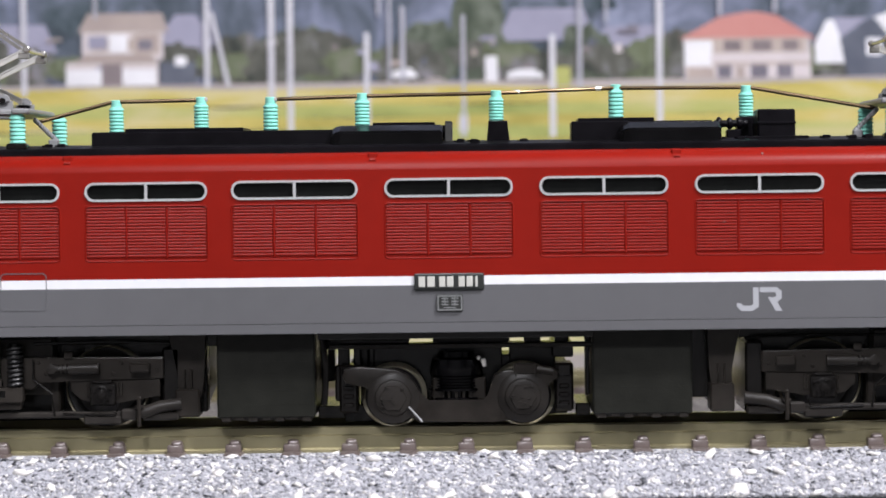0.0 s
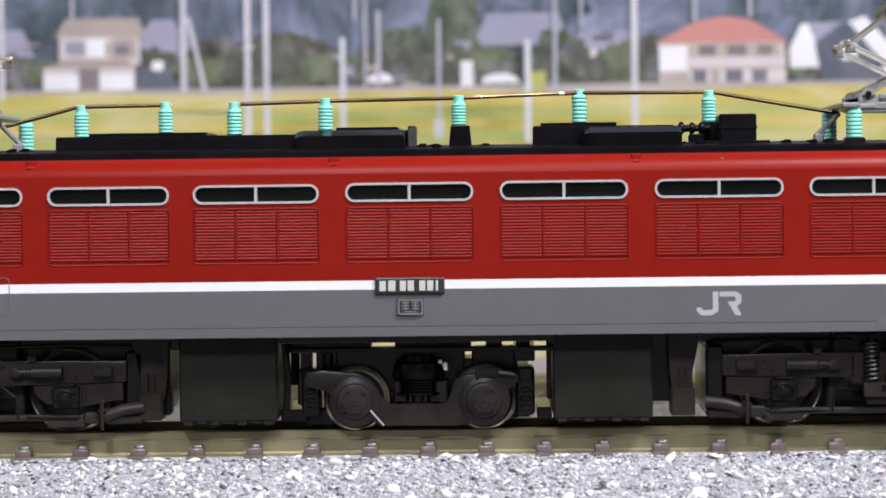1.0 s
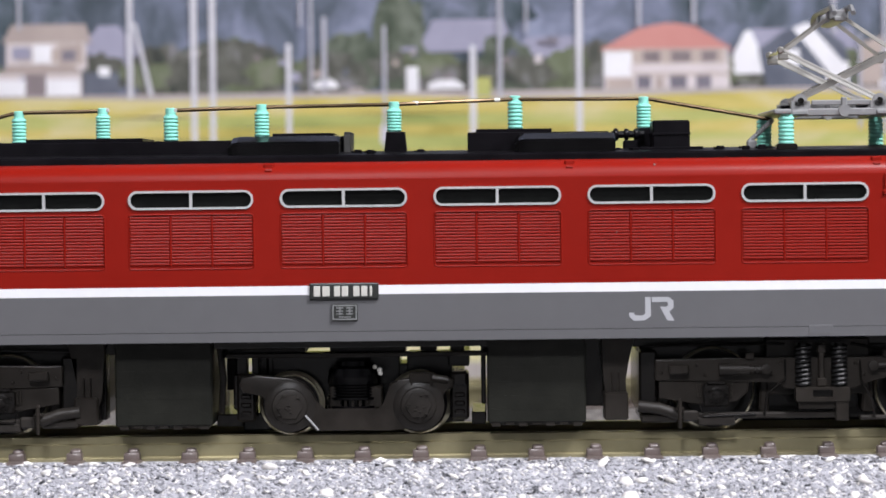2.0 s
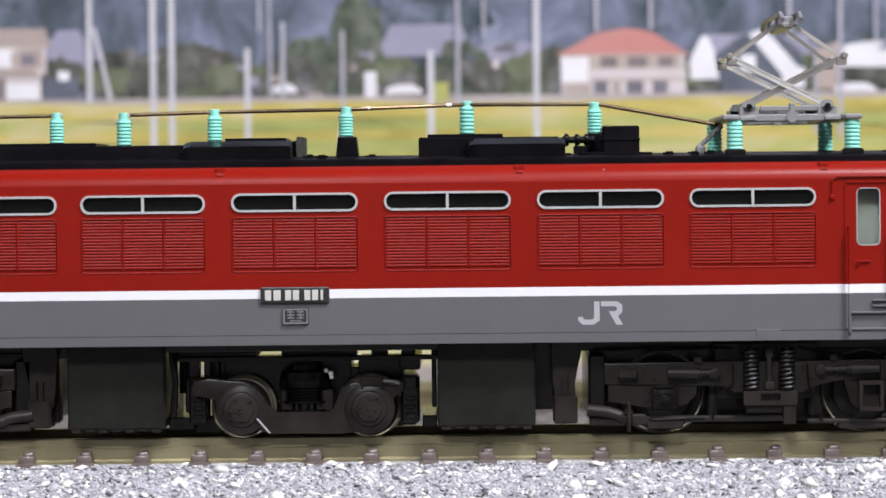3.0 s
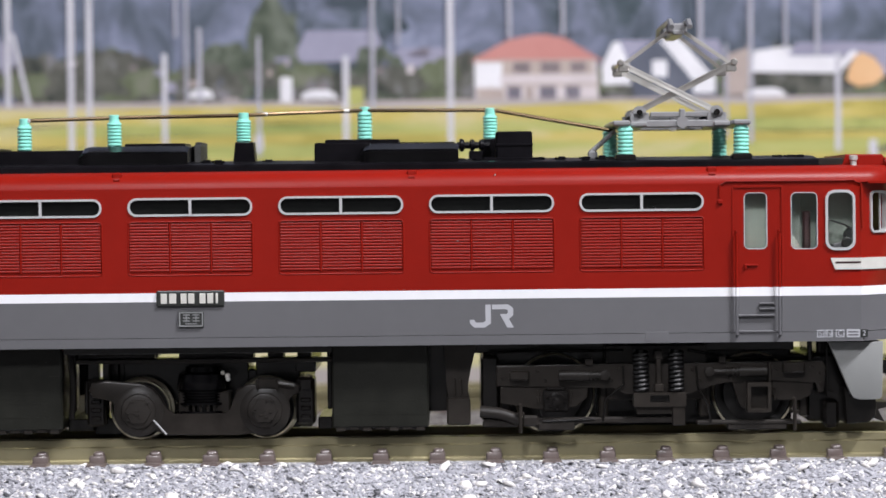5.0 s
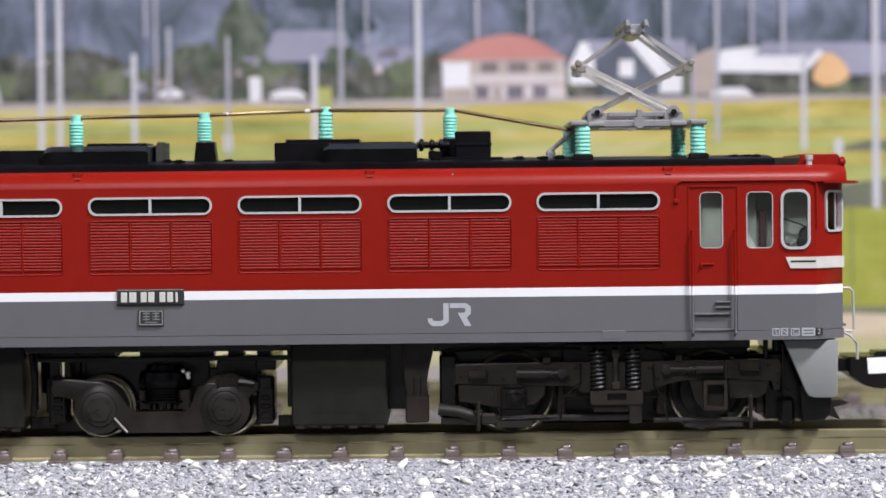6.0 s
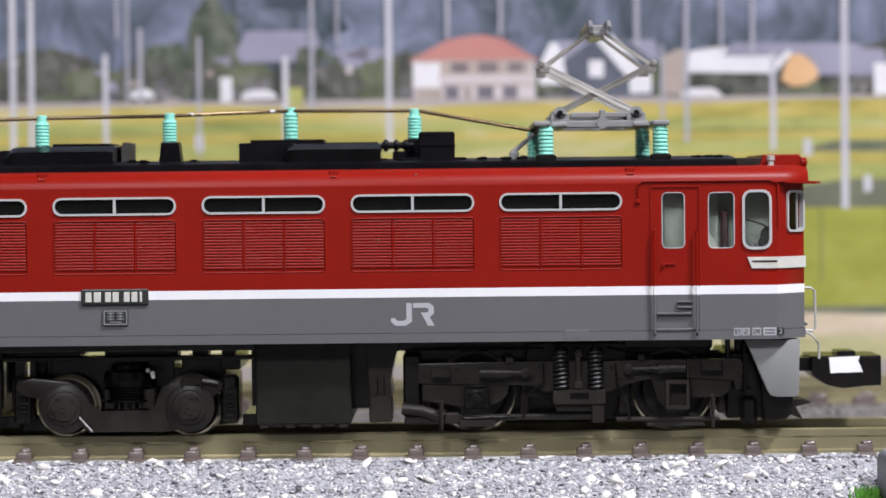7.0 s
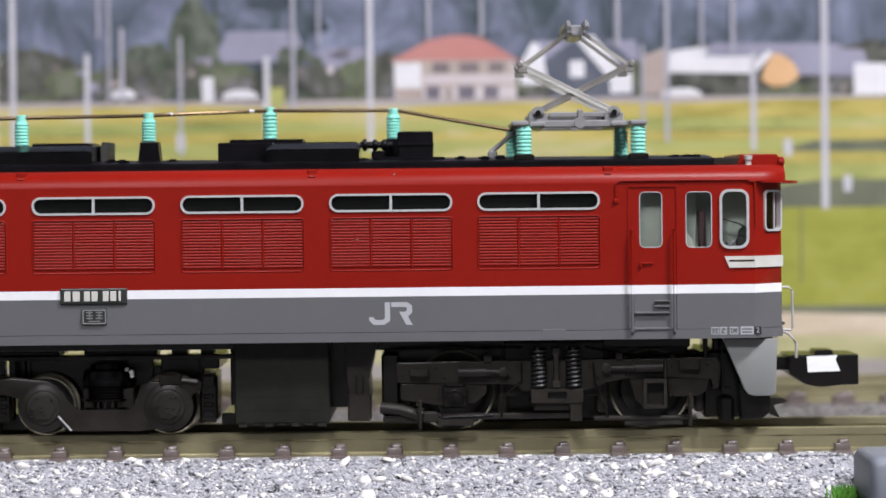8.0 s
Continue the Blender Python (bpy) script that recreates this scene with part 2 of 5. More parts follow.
def photo_ink(name, stops, scale, stretch=0.7):
    """Printed woods and hills: soft blotches of several tones, drawn out upwards."""
    m = bpy.data.materials.new(name)
    m.use_nodes = True
    nt = m.node_tree
    p = nt.nodes["Principled BSDF"]
    p.inputs["Roughness"].default_value = 0.75
    p.inputs["Specular IOR Level"].default_value = 0.25
    co = nt.nodes.new("ShaderNodeTexCoord")
    mp = nt.nodes.new("ShaderNodeMapping")
    mp.inputs["Scale"].default_value = (1.0, 1.0, stretch)
    nt.links.new(co.outputs["Object"], mp.inputs["Vector"])
    n1 = nt.nodes.new("ShaderNodeTexNoise")
    n1.inputs["Scale"].default_value, n1.inputs["Detail"].default_value = scale, 7
    n1.inputs["Roughness"].default_value, n1.inputs["Distortion"].default_value = 0.62, 0.6
    nt.links.new(mp.outputs["Vector"], n1.inputs["Vector"])
    ramp = nt.nodes.new("ShaderNodeValToRGB")
    cr = ramp.color_ramp
    cr.elements[0].position, cr.elements[0].color = 0.36, (*stops[0], 1)
    cr.elements[1].position, cr.elements[1].color = 0.64, (*stops[-1], 1)
    for k, c in enumerate(stops[1:-1]):
        e = cr.elements.new(0.36 + 0.28 * (k + 1) / (len(stops) - 1))
        e.color = (*c, 1)
    nt.links.new(n1.outputs["Fac"], ramp.inputs["Fac"])
    nt.links.new(ramp.outputs["Color"], p.inputs["Base Color"])
    return m


INK_HILL = photo_ink("ink_hill", [(0.056, 0.071, 0.088), (0.098, 0.117, 0.151), (0.153, 0.171, 0.238), (0.246, 0.270, 0.371)], 150)
INK_TREE = photo_ink("ink_tree", [(0.040, 0.046, 0.040), (0.082, 0.083, 0.071), (0.120, 0.121, 0.103), (0.215, 0.205, 0.225)], 380)
INK_CONIFER = photo_ink("ink_tall_conifer", [(0.050, 0.064, 0.046), (0.098, 0.116, 0.086), (0.165, 0.180, 0.150)], 420)
INK_WOOD = photo_ink("ink_wooded_hill", [(0.042, 0.059, 0.070), (0.074, 0.096, 0.114), (0.126, 0.145, 0.191), (0.209, 0.224, 0.313)], 230)
INK_BUSH = photo_ink("ink_bush", [(0.08, 0.09, 0.06), (0.13, 0.15, 0.09), (0.18, 0.19, 0.14)], 330)
INK_ROOF = ink("ink_slate_roof", (0.25, 0.245, 0.325), (0.35, 0.34, 0.44), 250)
INK_RED = ink("ink_red_roof", (0.48, 0.20, 0.18), (0.56, 0.27, 0.24), 250)
INK_CREAM = ink("ink_cream_wall", (0.50, 0.445, 0.45), (0.68, 0.615, 0.63), 250)
INK_WHITE = ink("ink_white_wall", (0.66, 0.65, 0.68), (0.84, 0.83, 0.86), 250)
INK_TAN = ink("ink_tan_roof", (0.33, 0.27, 0.25), (0.44, 0.37, 0.34), 250)
INK_NAVY = ink("ink_dark_house", (0.07, 0.08, 0.11), (0.16, 0.17, 0.21), 250)
INK_POLE = ink("ink_pole", (0.46, 0.45, 0.50), (0.62, 0.61, 0.65), 200)
INK_FAR_POLE = ink("ink_far_pole", (0.32, 0.318, 0.37), (0.45, 0.445, 0.50), 200)
INK_ORANGE = ink("ink_orange_gable", (0.64, 0.38, 0.19), (0.76, 0.49, 0.28), 250)
INK_WALL = ink("ink_low_wall", (0.30, 0.26, 0.26), (0.46, 0.41, 0.40), 150)
INK_YELLOW = photo_ink("ink_ripe_rice", [(0.360, 0.310, 0.078), (0.460, 0.385, 0.111), (0.520, 0.430, 0.130), (0.560, 0.490, 0.247)], 70, 5.0)
INK_LIME = photo_ink("ink_green_rice", [(0.270, 0.300, 0.091), (0.360, 0.375, 0.124), (0.420, 0.420, 0.143), (0.500, 0.460, 0.221)], 70, 5.0)
INK_GREEN = photo_ink("ink_near_field", [(0.215, 0.245, 0.050), (0.27, 0.29, 0.052), (0.33, 0.335, 0.062), (0.37, 0.37, 0.10)], 45, 3.0)
INK_BANK = ink("ink_dark_bank", (0.11, 0.12, 0.09), (0.22, 0.23, 0.15), 200)
INK_PATH = photo_ink("ink_sandy_path", [(0.50, 0.41, 0.29), (0.60, 0.50, 0.37), (0.70, 0.60, 0.48)], 60, 3.0)
INK_VERGE = photo_ink("ink_pale_verge", [(0.36, 0.35, 0.17), (0.47, 0.44, 0.24), (0.60, 0.55, 0.37)], 70, 3.0)
INK_GREY = ink("ink_grey_road", (0.30, 0.27, 0.255), (0.39, 0.355, 0.335), 120)
INK_SKIN = ink("ink_shadow_wall", (0.33, 0.27, 0.25), (0.48, 0.40, 0.36), 200)

INK_SHADOWY = ink("ink_olive_post", (0.17, 0.185, 0.07), (0.24, 0.25, 0.09), 200)
INK_SHADE = ink("ink_shaded_wall", (0.17, 0.14, 0.15), (0.28, 0.235, 0.24), 350)
INK_GLAZING = ink("ink_dark_glazing", (0.13, 0.12, 0.15), (0.24, 0.22, 0.26), 300)

bm = B()
box(bm, -140, 170, YB, YB + 3, -5.0, 66)
backdrop = tagged(part("backdrop", bm, INK_HILL), kind="structure", label="printed backdrop of rice fields, houses and wooded hills")
layer = [0]


def printed(name, pts, material, label=""):
    """A flat patch of print on the backdrop card."""
    layer[0] += 1
    y = YB - 0.0012 * layer[0] - 0.002
    bm = B()
    bm.faces.new([bm.verts.new((x, y, z)) for x, z in pts][::-1])
    return part(name, bm, material, backdrop, label)


def rect(name, x0, x1, z0, z1, material, label=""):
    return printed(name, [(x0, z0), (x1, z0), (x1, z1), (x0, z1)], material, label)


def blob(name, cx, cz, w, h, material, seed):
    rr = random.Random(seed)
    pts = []
    for k in range(26):
        a = 2 * math.pi * k / 26
        q = 1 + rr.uniform(-0.2, 0.18)
        pts.append((cx + w / 2 * math.cos(a) * q, cz + h / 2 * math.sin(a) * q))
    return printed(name, pts, material)


# far roofs and woods behind the houses
rr = random.Random(11)
for k in range(64):
    blob("printed_tree", rr.uniform(-100, 140), rr.uniform(38.5, 60), rr.uniform(6, 18), rr.uniform(3, 8), (INK_WOOD, INK_HILL, INK_HILL)[k % 3], 100 + k)
for x0, x1, z0, z1 in ((-58, -42, 34.5, 37.5), (-33.5, -24, 33.8, 37.4), (-31, -26, 36.4, 38.4), (4.6, 15.0, 35.2, 38.6), (14.5, 23, 34.2, 36.6), (38.5, 52, 32.8, 37.2), (66.0, 80, 33.0, 36.4), (85, 110, 33, 36.5), (-90, -66, 33, 36)):
    printed("printed_roof", [(x0, z0), (x1, z0), (x1 - 1.4, z1), (x0 + 1.4, z1)], INK_ROOF, "slate blue roof in the print")
for cx, cz, w, h in ((-44.5, 32.6, 5, 4.5), (-50, 33.5, 8, 5), (-23, 33.2, 7, 6), (-16.5, 33.8, 8, 6.6), (-12.5, 33.2, 8, 5), (-2.5, 34, 7.5, 7), (2.6, 36.2, 5.6, 12), (6.5, 32.6, 8, 4.5), (13.8, 33.4, 6.5, 7.0), (19.8, 32.6, 7, 4.4), (23, 33.5, 4, 5), (41, 31.6, 6, 3.4), (49, 32.0, 7, 4.0), (55, 32.3, 8, 4.2), (66, 31.6, 9, 4), (71.5, 31.6, 6, 3.6), (84, 33, 9, 6), (94, 32.4, 12, 5), (-62, 33, 10, 6), (-75, 33, 12, 6)):
    blob("printed_tree", cx, cz, w, h, INK_CONIFER if h > 6.5 else INK_TREE, int(cx * 10) + 2000)
for cx, cz, w, h in ((-14.2, 32.2, 5, 2.6), (-46, 31.5, 5, 2), (9, 31.6, 5, 2), (20, 31.4, 5, 2), (62, 31.2, 6, 2), (-20, 31.6, 5, 2.2)):
    blob("printed_bush", cx, cz, w, h, INK_BUSH, int(cx * 10) + 4000)
rr = random.Random(77)
for k in range(46):
    x = -96 + k * 5.1 + rr.uniform(-1.5, 1.5)
    blob("printed_tree", x, rr.uniform(32.4, 34.2), rr.uniform(4, 8), rr.uniform(2.6, 6.0), (INK_TREE, INK_TREE, INK_BUSH)[k % 3], 900 + k)
# sheds, fences and windows between the trees, too small to tell apart
rr = random.Random(404)
for k in range(70):
    x, z, w, h = rr.uniform(-100, 112), rr.uniform(31.0, 36.0), rr.uniform(0.3, 1.9), rr.uniform(0.25, 0.95)
    lean = rr.uniform(-0.2, 0.2)
    printed("printed_shed", [(x, z), (x + w, z + lean), (x + w * 0.95, z + h + lean), (x + w * 0.1, z + h)], (INK_ROOF, INK_SHADE, INK_TAN, INK_WALL, INK_NAVY, INK_CREAM, INK_GLAZING)[k % 7])
# pale two-storey house
printed("printed_house", [(-41.2, 31.0), (-31.4, 31.0), (-31.4, 33.6), (-30.8, 33.8), (-30.9, 37.0), (-39.4, 37.0), (-39.5, 33.6), (-41.2, 33.4)], INK_CREAM, "pale two storey house in the print")
printed("printed_roof", [(-39.9, 36.6), (-30.3, 36.6), (-30.9, 38.6), (-38.8, 38.6)], INK_TAN)
rect("printed_window", -38.4, -36.6, 34.6, 36.0, INK_SKIN)
rect("printed_window", -35.2, -33.6, 34.6, 36.0, INK_SKIN)
printed("printed_roof", [(-40.2, 33.3), (-31.4, 33.3), (-32.2, 34.3), (-39.2, 34.3)], INK_TAN)
rect("printed_window", -38.0, -37.3, 31.1, 33.0, INK_ROOF)
rect("printed_wall", -41.2, -31.6, 31.0, 32.7, INK_WHITE)
rect("printed_window", -36.5, -35.8, 31.2, 32.6, INK_ROOF)
rect("printed_wall", -37.4, -35.2, 31.0, 33.3, INK_SHADE)
rect("printed_wall", -34.0, -31.2, 34.3, 36.5, INK_SKIN)
rect("printed_window", -33.5, -32.0, 34.7, 35.8, INK_GLAZING)
rect("printed_window", -38.8, -36.8, 34.9, 36.2, INK_ROOF)
rect("printed_wall", -36.6, -34.6, 34.5, 36.4, INK_WHITE)
rect("printed_house", -31.2, -27.4, 31.0, 33.4, INK_NAVY)
rect("printed_window", -29.6, -28.4, 33.0, 34.0, INK_WHITE)
# house with the red hipped roof
printed("printed_house", [(24.3, 30.5), (37.6, 30.5), (37.4, 35.4), (24.2, 35.4)], INK_CREAM, "cream house with a red roof in the print")
rect("printed_wall", 24.2, 27.2, 32.3, 35.2, INK_WHITE)
rect("printed_wall", 24.5, 27.4, 30.5, 32.1, INK_SKIN)
rect("printed_wall", 27.2, 37.0, 33.6, 35.3, INK_SKIN)
for x0, x1 in ((28.4, 30.2), (31.4, 33.4), (34.6, 36.2)):
    rect("printed_window", x0, x1, 33.8, 34.9, INK_SHADE)
for x0, x1 in ((27.7, 29.2), (31.2, 33.0), (34.0, 35.6)):
    rect("printed_window", x0, x1, 30.6, 32.3, INK_GLAZING)
rect("printed_door", 29.6, 30.6, 30.6, 32.2, INK_TAN)
rect("printed_ledge", 27.2, 37.6, 32.3, 32.6, INK_SKIN)
rect("printed_balcony", 27.0, 37.6, 32.7, 33.5, INK_CREAM)
printed("printed_roof", [(23.7, 35.1), (38.1, 35.0), (34.0, 37.5), (32.0, 37.9), (30.6, 37.9), (27.9, 37.4)], INK_RED, "red hipped roof in the print")
rect("printed_eave", 24.4, 37.4, 34.95, 35.2, INK_SKIN)
# white gables and dark house
printed("printed_house", [(38.0, 32.4), (41.8, 32.4), (39.9, 37.0), (39.2, 37.0), (38.0, 34.6)], INK_WHITE, "white gable in the print")
printed("printed_house", [(41.4, 31.0), (50.6, 31.0), (49.8, 35.4), (46.6, 37.8), (43.4, 37.0), (40.6, 35.0)], INK_NAVY, "dark house with white bands in the print")
printed("printed_band", [(44.2, 37.2), (45.9, 37.8), (49.8, 33.3), (48.1, 32.4)], INK_WHITE)
rect("printed_window", 43.4, 45.0, 33.2, 35.0, INK_WHITE)
rect("printed_window", 47.8, 50.2, 31.4, 33.6, INK_WHITE)
# long white building, orange gable, grey roofs
printed("printed_house", [(51.4, 31.2), (53.6, 31.2), (54.0, 36.4), (51.2, 35.4)], INK_SKIN)
printed("printed_house", [(54.0, 33.6), (63.4, 33.4), (63.8, 35.2), (60, 35.6), (58, 36.4), (54.4, 35.9)], INK_WHITE, "long white building in the print")
printed("printed_roof", [(58, 35.3), (74, 35.2), (72.5, 36.6), (59, 36.8)], INK_ROOF)
printed("printed_roof", [(66.6, 33.2), (76.6, 33.0), (75.4, 35.9), (68.2, 36.2)], INK_ROOF)
printed("printed_gable", [(64.3, 32.6), (64.6, 34.0), (65.4, 35.4), (66.2, 35.6), (67.3, 35.0), (68.2, 34.0), (68.4, 32.9), (67.2, 32.1), (65.6, 31.9)], INK_ORANGE, "orange gable in the print")
printed("printed_band", [(62.8, 34.0), (65.0, 35.9), (65.6, 35.6), (63.6, 33.4)], INK_WHITE)
rect("printed_house", 74.4, 82, 29.2, 34.4, INK_WHITE)
rect("printed_house", 96, 108, 30.8, 34.0, INK_CREAM)
rect("printed_house", -88, -72, 30.8, 34.5, INK_CREAM)
for x, w, z in ((-6.6, 2.7, 31.4), (5.5, 4.0, 31.2), (53.4, 4.6, 30.9), (-55, 5, 31)):
    printed("printed_car", [(x, z), (x + w, z), (x + w * 0.9, z + 0.6), (x + w * 0.7, z + 1.0), (x + w * 0.3, z + 1.0), (x, z + 0.6)], INK_WHITE, "white car in the print")
# wall, fields and road
rect("printed_wall", -140, 170, 29.9, 31.0, INK_WALL, "low wall behind the fields in the print")
for z0, z1, m in ((28.6, 30.4, INK_YELLOW), (27.3, 28.7, INK_LIME), (26.1, 27.5, INK_YELLOW), (24.6, 26.2, INK_LIME), (23.2, 24.8, INK_YELLOW), (20.6, 23.3, INK_LIME), (7.7, 20.7, INK_GREEN), (6.9, 8.0, INK_BANK), (4.6, 7.2, INK_PATH), (2.0, 4.8, INK_VERGE), (-5.0, 2.1, INK_GREY)):
    w = 0.35
    pts = [(-140, z0), (170, z0)] + [(170 - 310 * k / 24, z1 + random.Random(k + int(z1 * 7)).uniform(-w, w) * (0 if m is INK_GREY else 1)) for k in range(25)]
    printed("printed_field", pts, m)
printed("printed_bank", [(58, 18.8), (170, 18.4), (170, 21.6), (90, 21.5), (72, 21.8), (60, 20.6)], INK_BANK)
printed("printed_bank", [(66, 24.9), (100, 24.6), (100, 25.8), (70, 26.0)], INK_BANK)
rect("printed_post", 68.35, 68.65, 10.4, 18.6, INK_SHADOWY)
for x, z in ((0.4, 25.6), (66.7, 24.4), (73.2, 20.4)):
    rect("printed_box", x, x + 0.9, z, z + 1.8, INK_POLE)
rect("printed_post", 3.2, 4.5, 30.9, 33.6, INK_WHITE)
rect("printed_sign", 10.6, 12.2, 30.4, 32.4, INK_LIME)
# poles
for x, w, z0, z1 in ((-19.4, 1.0, 24, 46), (-17.4, 0.95, 24, 46), (-9.3, 0.9, 25, 36.2), (-5.5, 0.75, 31, 39.0), (10.3, 1.0, 25, 35.8), (13.2, 0.7, 30, 46), (21.6, 1.0, 25.5, 46), (-26.2, 0.9, 30.6, 46), (0.9, 0.6, 25, 38), (-6.9, 0.5, 31, 46), (-8.0, 0.5, 38, 46), (16.0, 0.5, 37, 46), (-38.0, 0.6, 38, 46), (71.2, 1.2, 18.6, 48), (63.4, 0.9, 25, 35.6), (54.0, 0.75, 26, 48), (51.35, 0.55, 26.5, 36.6), (57.8, 0.6, 36, 48), (-45.6, 0.9, 30, 46), (-58, 1.0, 24, 46), (90, 1.1, 20, 48), (33.8, 0.6, 37.8, 48), (28.0, 0.6, 37.6, 44), (48.6, 0.8, 36.5, 48), (61.2, 0.7, 35.5, 44), (104, 1.1, 20, 46)):
    rect("printed_pole", x - w * 0.32, x + w * 0.32, z0, z1, INK_POLE if w > 0.8 else INK_FAR_POLE)
printed("printed_stay", [(-25.9, 38.6), (-25.5, 38.6), (-23.7, 30.8), (-24.2, 30.8)], INK_POLE)

# ---- tracks ----
TIE_PITCH = 4.775


def track(name, yc, x0, x1, tie_x, tie_range, label, up=0.0):
    """Moulded track: ballast bed, two rails and sleepers with chairs."""
    bm = B()
    prof = [(yc - 13.2, -5.0 - up), (yc - 13.2, -4.75), (yc - 8.6, -1.96), (yc - 7.4, -1.8), (yc + 7.4, -1.78), (yc + 8.6, -2.0), (yc + 13.2, -4.75), (yc + 13.2, -5.0 - up)]
    a = [bm.verts.new((x0, y, z)) for y, z in prof]
    b = [bm.verts.new((x1, y, z)) for y, z in prof]
    for i in range(len(prof) - 1):
        bm.faces.new((a[i], b[i], b[i + 1], a[i + 1]))
    bm.faces.new((a[0], a[-1], b[-1], b[0]))
    bm.faces.new(a)
    bm.faces.new(b[::-1])
    bmesh.ops.recalc_face_normals(bm, faces=bm.faces)
    tr = tagged(part(name, bm, BED_FAR if up else STONE_BED), label, "model track", "tracks")
    tr.location.z = up * MM
    for side in (-1, 1):
        yr = yc + side * 4.85
        w = [(0.95, -1.8), (0.95, -1.58), (0.40, -1.46), (0.36, -0.5), (0.44, -0.36), (0.44, 0.17), (0.34, RAIL_TOP)]
        prof = [(yr - p, z) for p, z in w] + [(yr + p, z) for p, z in w[::-1]]
        bm = B()
        a = [bm.verts.new((x0, y, z)) for y, z in prof]
        b = [bm.verts.new((x1, y, z)) for y, z in prof]
        for i in range(len(prof)):
            j = (i + 1) % len(prof)
            bm.faces.new((a[i], a[j], b[j], b[i]))
        bm.faces.new(a[::-1])
        bm.faces.new(b)
        bmesh.ops.recalc_face_normals(bm, faces=bm.faces)
        part("rail", bm, RAIL, tr, "nickel silver rail")
    bm = B()
    box(bm, -0.8, 0.8, -8.15, 8.15, -2.9, -1.62, 0.14)
    for side in (-1, 1):
        for y0 in (side * 4.85 - 1.75, side * 4.85 + 0.7):
            box(bm, -0.72, 0.62, y0, y0 + 1.05, -2.0, -1.02, 0.16, 2)
            box(bm, -0.42, 0.56, y0 + 0.05, y0 + 0.95, -1.4, -0.66, 0.3, 4)
    first = part("sleeper", bm, TIE, tr, smooth=True)
    n0, n1 = tie_range
    first.scale.x = 1.6 if up else 1.0
    first.location = ((tie_x + n0 * TIE_PITCH) * MM, yc * MM, 0)
    for k in range(n0 + 1, n1):
        ob = new("sleeper", first.data)
        ob.parent = tr
        ob.scale.x = first.scale.x
        ob.location = ((tie_x + k * TIE_PITCH) * MM, yc * MM, 0)
    return tr


track("model_track", YC, -130, 160, -13.1, (-18, 32), "model track with brown sleepers on speckled grey ballast")
track("model_track", YC + 37, -150, 190, -12.0, (-18, 36), "second model track behind, out of focus, with brown sleepers", 1.2)


def grains(name, count, xr, place, size, seed, label, material):
    """Loose stones, each a small crooked lump, as one heap."""
    rng = np.random.default_rng(seed)
    seed_mesh = bmesh.new()
    bmesh.ops.create_icosphere(seed_mesh, subdivisions=1, radius=1.0)
    base = np.array([v.co[:] for v in seed_mesh.verts])
    tri = np.array([[v.index for v in f.verts] for f in seed_mesh.faces])
    seed_mesh.free()
    verts, faces = [], []
    for k in range(count):
        x = rng.uniform(*xr)
        y, z, slope = place(rng)
        s = size[0] + (size[1] - size[0]) * rng.random() ** 5.0
        rot = np.array(Euler((slope + rng.uniform(-0.3, 0.3), rng.uniform(-0.3, 0.3), rng.uniform(0, 6.28))).to_matrix())
        v = base * rng.uniform(0.8, 1.15, (len(base), 1)) * s * rng.uniform(0.75, 1.2, 3) * (1, 1, 0.37)
        verts.append((v @ rot.T + (x, y, z)) * MM)
        faces.append(tri + len(base) * k)
    me = bpy.data.meshes.new(name)
    me.from_pydata(np.concatenate(verts).tolist(), [], np.concatenate(faces).tolist())
    me.materials.append(material)
    me.shade_smooth()
    return tagged(new(name, me), label, "ballast", kind="stuff")


def shoulder(yc, up=0.0):
    def place(rng):
        d = rng.random()
        if d < 0.17:
            return yc - rng.uniform(6.6, 8.6), up - 1.78 + rng.uniform(-0.12, 0.0), 0.0
        y = rng.uniform(8.4, 13.35)
        return yc - y, up - 1.88 - (y - 8.5) * 0.60 + rng.uniform(-0.13, 0.0), 0.54
    return place


grains("ballast_stones", 34000, (-46, 74), shoulder(YC), (0.085, 0.34), 3, "loose grey, white and black granite stones along the track", STONE)
WHITE_STONE = mat("white_quartz_stone", (0.80, 0.77, 0.74), 0.35, var=0.12, scale=2500)
grains("quartz_stones", 900, (-46, 74), shoulder(YC), (0.17, 0.80), 8, "larger white quartz stones among the ballast", WHITE_STONE)
grains("ballast_stones", 2500, (40, 110), shoulder(YC + 37, 1.2), (0.16, 0.42), 4, "loose grey granite stones along the second track", STONE_FAR)

# ---- locomotive ----
loco = tagged(empty("model_locomotive", 0, YC, RAIL_TOP), "red and grey model electric locomotive with white stripe and raised pantographs", "model train")


def lp(name, bm, material, label="", parent=None, smooth=False):
    ob = part(name, bm, material, None, label, smooth)
    ob.parent = parent or loco
    if not parent:
        ob.matrix_parent_inverse = loco.matrix_world.inverted()
    return ob


bpy.context.view_layer.update()
W = 2 * YC         # body width
Z0, Z1 = 8.18, 21.35
STRIPS = [-36.35, -24.42, -12.43, 0.0, 12.5, 25.0, 37.42]
STRIP_WS = [9.9, 9.9, 10.2, 10.35, 10.35, 10.35, 10.3]
STRIP_Z = [19.78, 19.78, 19.8, 19.85, 19.87, 19.88, 19.88]


